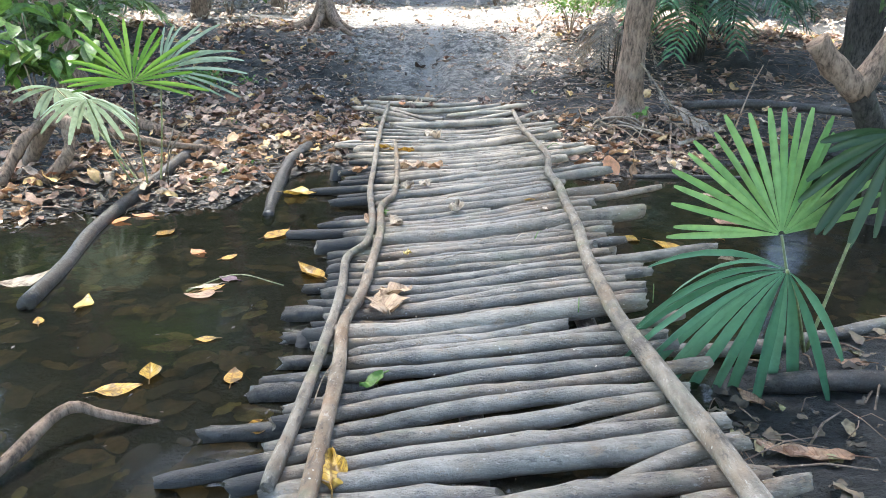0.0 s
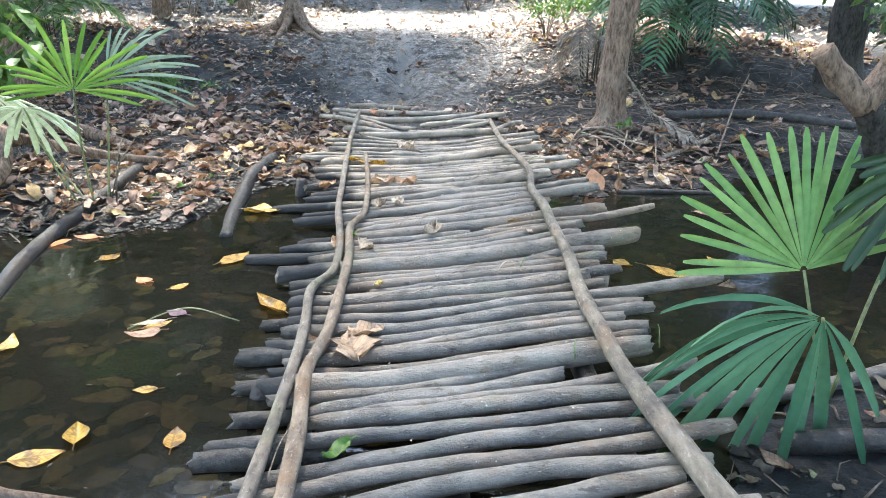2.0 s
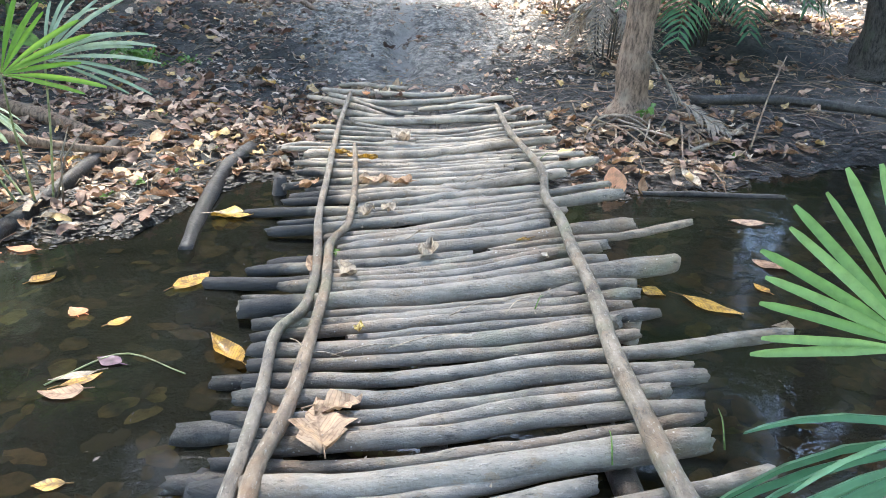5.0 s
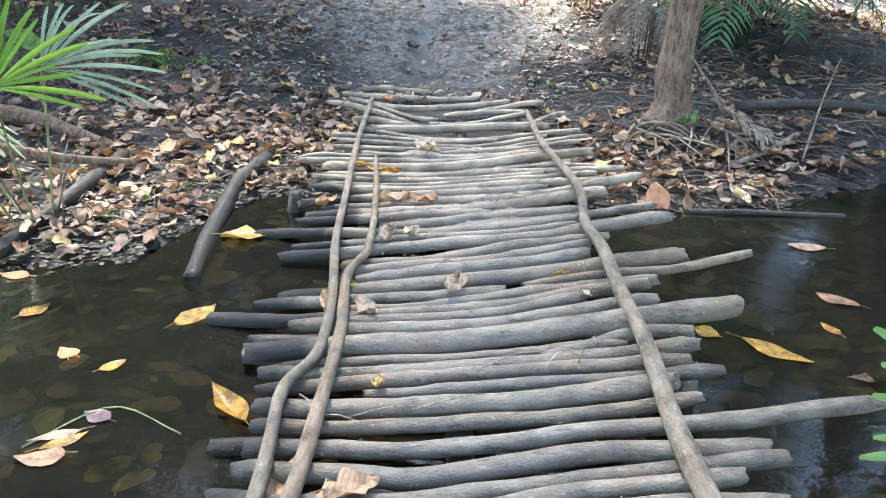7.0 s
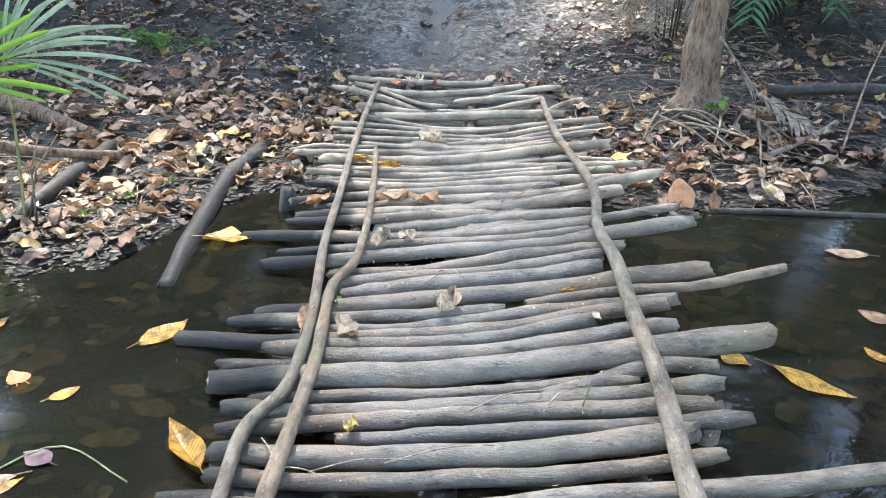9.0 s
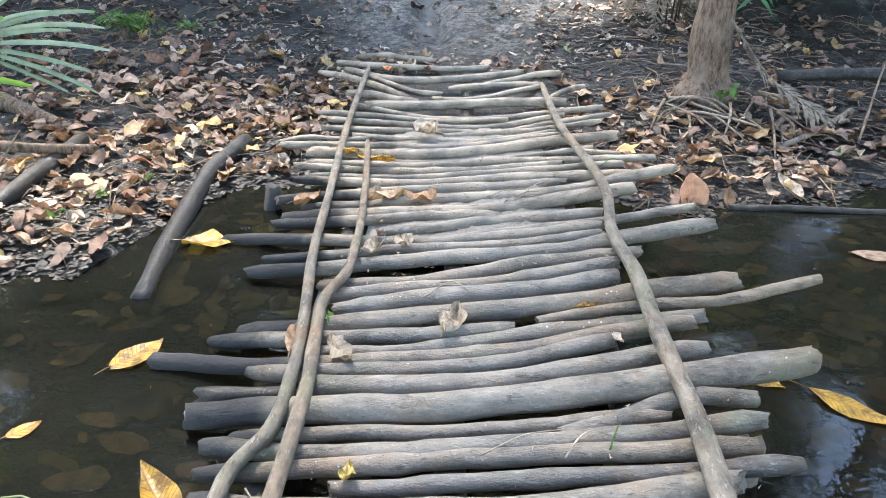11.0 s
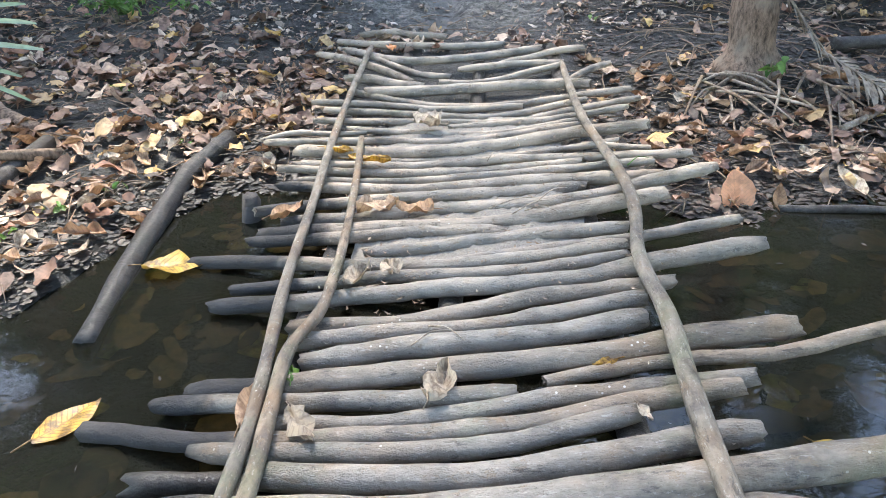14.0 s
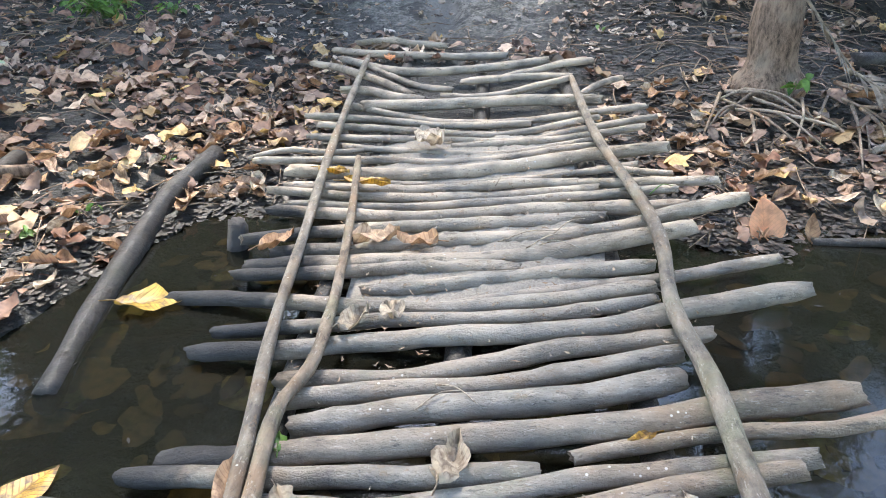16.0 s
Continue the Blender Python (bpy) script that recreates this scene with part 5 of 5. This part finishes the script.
for k in range(22):
    a = prnd.uniform(-2.9, -0.2)
    L = prnd.uniform(0.3, 0.8)
    x0, y0 = 1.9 + prnd.uniform(-0.35, 0.5), 7.6 + prnd.uniform(-0.2, 0.2)
    x1, y1 = x0 + L * math.cos(a), y0 + L * math.sin(a) * 0.8
    branch("root_twig", (B(x0, y0, 0.06), B((x0 + x1) / 2, (y0 + y1) / 2 + prnd.uniform(-0.08, 0.08), prnd.uniform(0.03, 0.1)), B(x1, y1, 0.01)), 0.011, 0.005, M_TWIG, "thin grey root straggling over the mud", 9)

# forked tree on the near bank
fork = tagged(new("forked_tree"), "stout pale forked trunk leaning over the creek edge", "tree")
for nm, pts, r0, r1 in (("trunk", ((3.03, 5.0, gz(3.03, 5.0) - 0.1), (2.9, 4.85, 0.1), (2.55, 4.64, 0.69)), 0.1, 0.08), ("limb", ((2.55, 4.64, 0.67), (2.4, 4.64, 0.8), (2.24, 4.64, 0.98)), 0.08, 0.067), ("limb", ((2.53, 4.64, 0.67), (2.66, 4.66, 0.89), (2.83, 4.7, 1.18), (3.0, 4.75, 1.9), (3.2, 4.8, 3.3)), 0.08, 0.055)):
    tv, tf = tube(spline(pts, 14), np.linspace(r0, r1, 14), 14, prnd, 0.1, 0.08)
    # trunk below the fork takes the darker bark, its shade painted in
    mesh_object(nm, tv, tf, M_SHADEBARK if nm == "trunk" else M_BARK, fork)


# ---- shrubs, seedlings ----
def shrub(x, y, height, spread, leaves, size, mat, label, stems=6):
    s = tagged(new("shrub"), label, "shrub")
    z = gz(x, y)
    tips = []
    for k in range(stems):
        a = 6.283 * k / stems + prnd.uniform(-0.5, 0.5)
        e = (x + spread * 0.7 * math.cos(a), y + spread * 0.7 * math.sin(a), z + height * prnd.uniform(0.6, 1.0))
        m = (x + spread * 0.2 * math.cos(a), y + spread * 0.2 * math.sin(a), z + height * 0.45)
        tv, tf = tube(spline([(x, y, z - 0.03), m, e], 8), np.linspace(0.012, 0.004, 8), 5, prnd)
        mesh_object("stem", tv, tf, M_TWIG, s)
        tips += [np.array(e), np.array(m) + (0, 0, 0.15 * height), (np.array(e) + np.array(m)) / 2]
    V, F = shrub_leaves(np.array(tips), spread * 0.42, leaves, size, nrng)
    V[:, 2] = np.maximum(V[:, 2], z + 0.02)
    c = big_mesh("foliage", V, F, mat)
    c.parent = s
    return s


shrub(-3.75, 6.9, 1.3, 0.6, 130, 0.26, M_GREEN, "broad-leaved green shrub on the bank")
# shade put into the leaves: shrubs under trees take the darker canopy green
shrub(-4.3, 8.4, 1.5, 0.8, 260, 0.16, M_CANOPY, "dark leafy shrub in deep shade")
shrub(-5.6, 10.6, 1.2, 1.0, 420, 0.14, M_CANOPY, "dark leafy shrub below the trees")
shrub(-3.1, 9.55, 0.28, 0.32, 95, 0.12, M_GREEN, "low bright green seedling in the leaf litter", 4)
shrub(-2.6, 9.9, 0.15, 0.25, 30, 0.09, M_GREEN, "small green seedling in the leaf litter", 3)
shrub(1.95, 7.62, 0.2, 0.1, 9, 0.1, M_GREEN, "small shiny green plant against the trunk", 3)
shrub(1.9, 12.2, 0.8, 0.6, 420, 0.07, M_GREEN, "fine-leaved sunlit green shrub by the path")
shrub(2.6, 14.5, 0.7, 0.9, 600, 0.09, M_GREEN, "sunlit low green shrub on the forest floor")
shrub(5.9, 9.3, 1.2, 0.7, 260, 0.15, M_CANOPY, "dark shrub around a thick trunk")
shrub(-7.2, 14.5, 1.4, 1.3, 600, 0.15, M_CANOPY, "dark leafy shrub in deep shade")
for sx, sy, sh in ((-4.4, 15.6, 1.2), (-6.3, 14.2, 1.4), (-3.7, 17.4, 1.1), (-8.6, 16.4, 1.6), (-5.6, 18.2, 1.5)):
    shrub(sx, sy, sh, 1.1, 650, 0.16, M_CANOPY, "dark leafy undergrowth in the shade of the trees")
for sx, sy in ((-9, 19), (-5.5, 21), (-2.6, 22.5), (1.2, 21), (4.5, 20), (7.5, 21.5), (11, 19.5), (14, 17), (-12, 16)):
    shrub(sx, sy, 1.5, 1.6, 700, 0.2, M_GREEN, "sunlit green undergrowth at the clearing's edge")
for lx, ly in ((-3.4, 9.7), (-3.7, 9.9), (-2.9, 9.8), (-3.2, 10.1), (-2.19, 7.59), (-1.87, 6.02), (-1.66, 6.25), (-1.95, 5.75), (-0.62, 7.4), (-1.5, 6.9), (2.6, 7.0), (3.1, 8.6), (1.1, 9.4)):
    shrub(lx, ly, 0.07, 0.07, 5, 0.07, M_GREEN, "tiny green seedling on the muddy bank", 2)

# rotten stump beside the bright palm
stump = tagged(new("rotten_stump"), "pale rotten broken wood with roots on the bank", "stump")
for pts, r0, r1 in ((((-3.5, 6.1, gz(-3.5, 6.1)), (-3.2, 6.0, 0.25), (-2.9, 5.85, 0.22)), 0.07, 0.06), (((-3.0, 5.9, 0.22), (-2.95, 5.75, 0.05), (-3.1, 5.6, -0.15)), 0.05, 0.04), (((-3.25, 6.0, 0.24), (-3.35, 5.8, 0.1), (-3.4, 5.5, -0.15)), 0.05, 0.045), (((-2.95, 6.0, 0.2), (-2.5, 6.2, 0.05), (-2.1, 6.6, -0.1)), 0.04, 0.03)):
    tv, tf = tube(spline(pts, 10), np.linspace(r0, r1, 10), 9, prnd, 0.14, 0.4)
    mesh_object("root", tv, tf, M_BARK, stump)

# ---- crumbs of bark, chips and grass on the poles; scum on the water ----
def chips(name, count, region, size, mat, label, category):
    x, y = nrng.uniform(region[0], region[1], count), nrng.uniform(region[2], region[3], count)
    if mat is M_PALE or mat is M_TAN or mat is M_TWIG:
        z = np.array([deck_base(a, b) + 0.05 for a, b in zip(x, y)])
    else:
        z = np.full(count, WATER + 0.002)
    L = size * nrng.uniform(0.4, 1.6, count)
    a = nrng.uniform(0, 6.283, count)
    dx, dy = np.cos(a) * L / 2, np.sin(a) * L / 2
    k = nrng.uniform(0.15, 0.4, count)
    h = nrng.uniform(0.0, 0.012, count) if z[0] > WATER + 0.01 else np.zeros(count)
    V = np.stack([np.stack([x - dx, y - dy, z + h], 1), np.stack([x + dy * k, y - dx * k, z], 1), np.stack([x + dx, y + dy, z + h], 1), np.stack([x - dy * k, y + dx * k, z + 0.003], 1)], 1)
    ob = big_mesh(name, V.reshape(-1, 3), np.arange(count * 4).reshape(-1, 4), mat)
    return tagged(ob, label, category, kind="stuff")


chips("debris", 900, (-0.45, 0.85, 5.0, 7.6), 0.02, M_TWIG, "bark crumbs and dry chips lying on the poles", "debris")
chips("debris", 300, (-0.5, 0.9, 1.8, 8.6), 0.014, M_PALE, "pale leaf crumbs lying on the poles", "debris")
chips("floating_scum", 260, (-3, 3.0, 1.5, 6.2), 0.022, M_ROT, "dark specks floating on the water", "scum")

# white lichen dots on one pole, and straws dropped on the deck
lv, lf = [], []
for k in range(34):
    x, y = 0.12 + 0.22 * prnd.random(), 0
    y = 4.845 + 0.03 * prnd.random() + 0.04 * (x - 0.2)
    z = deck_base(x, y) + 0.07
    r = prnd.uniform(0.0025, 0.005)
    o = len(lv)
    for a in range(6):
        lv.append((x + r * math.cos(a * 1.047), y + r * math.sin(a * 1.047), z))
    lv.append((x, y, z + 0.003))
    lf += [(o + a, o + (a + 1) % 6, o + 6) for a in range(6)]
tagged(mesh_object("lichen", lv, lf, M_PALE), "cluster of small white lichen dots on a pole", "lichen", kind="stuff")


def straw(x, y, turn, length, mat, label, rise=0.02):
    a = radians(turn)
    dx, dy = 0.5 * length * math.cos(a), 0.5 * length * math.sin(a)
    p = [(x - dx, y - dy, on_deck(x - dx, y - dy) + 0.006), (x, y, on_deck(x, y) + 0.01 + rise), (x + dx, y + dy, on_deck(x + dx, y + dy) + 0.006)]
    tv, tf = tube(spline(p, 8), np.linspace(0.003, 0.0015, 8), 5, prnd)
    return tagged(mesh_object("straw", tv, tf, mat), label, "grass", "straws on the bridge")


for x, y, turn, length in ((-0.12, 3.68, 5, 0.3), (0.12, 3.71, 8, 0.35), (-0.3, 3.66, -15, 0.2), (0.45, 3.93, 50, 0.14), (0.3, 3.95, 20, 0.25), (0.05, 4.86, 30, 0.15), (0.1, 4.88, -40, 0.16), (0.42, 5.75, 25, 0.2), (0.35, 5.8, 10, 0.25), (0.5, 5.85, 40, 0.18), (0.45, 5.7, -20, 0.15), (0.25, 6.35, 60, 0.12), (-0.42, 2.5, 85, 0.3), (-0.45, 2.9, 70, 0.25), (-0.4, 3.75, -60, 0.2)):
    straw(x, y, turn, length, M_PALE, "thin dry straw lying across the poles")
for x, y, turn, length in ((0.62, 2.98, 80, 0.16), (0.95, 3.02, 75, 0.2), (0.55, 3.95, 65, 0.12), (0.9, 6.1, 30, 0.12)):
    straw(x, y, turn, length, M_GREEN, "thin green grass blade on the poles")

# dried silt trodden into the gaps between the poles
M_SILT, nt, bsdf, _ = material("dry_silt")
grit = noise_tex(nt, coords(nt, (1, 1, 1)), 90.0, 5.0, 0.7)
nt.links.new(ramp(nt, grit, ((0.3, (0.15, 0.127, 0.102)), (0.7, (0.29, 0.248, 0.2)))), bsdf.inputs["Base Color"])
bsdf.inputs["Roughness"].default_value = 0.95
bump(nt, bsdf, grit, 0.8, 0.006)


def silt_patch(cx, cy, rx, ry, depth, lift, label):
    nx, ny = 56, 40
    sx, sy = np.meshgrid(np.linspace(cx - rx, cx + rx, nx), np.linspace(cy - ry, cy + ry, ny))
    fade = 1 - ((sx - cx) / rx) ** 2 - ((sy - cy) / ry) ** 2
    sz = np.array([[deck_base(a, b) for a, b in zip(ra, rb)] for ra, rb in zip(sx, sy)])
    sz = sz + lift + depth * np.clip(fade + 0.35 * wav(2.2 * sx, 2.2 * sy), -0.6, 0.85) + 0.003 * nrng.standard_normal(sx.shape)
    ob = mesh_object("silt", np.stack([sx.ravel(), sy.ravel(), sz.ravel()], 1), [(r * nx + c, r * nx + c + 1, (r + 1) * nx + c + 1, (r + 1) * nx + c) for r in range(ny - 1) for c in range(nx - 1)], M_SILT)
    return tagged(ob, label, "silt", kind="stuff")


silt_patch(0.16, 5.8, 0.5, 0.42, 0.036, 0.002, "pale dried silt caked between the poles")
silt_patch(0.1, 6.75, 0.5, 0.45, 0.03, 0.0, "thin dried silt between the poles")
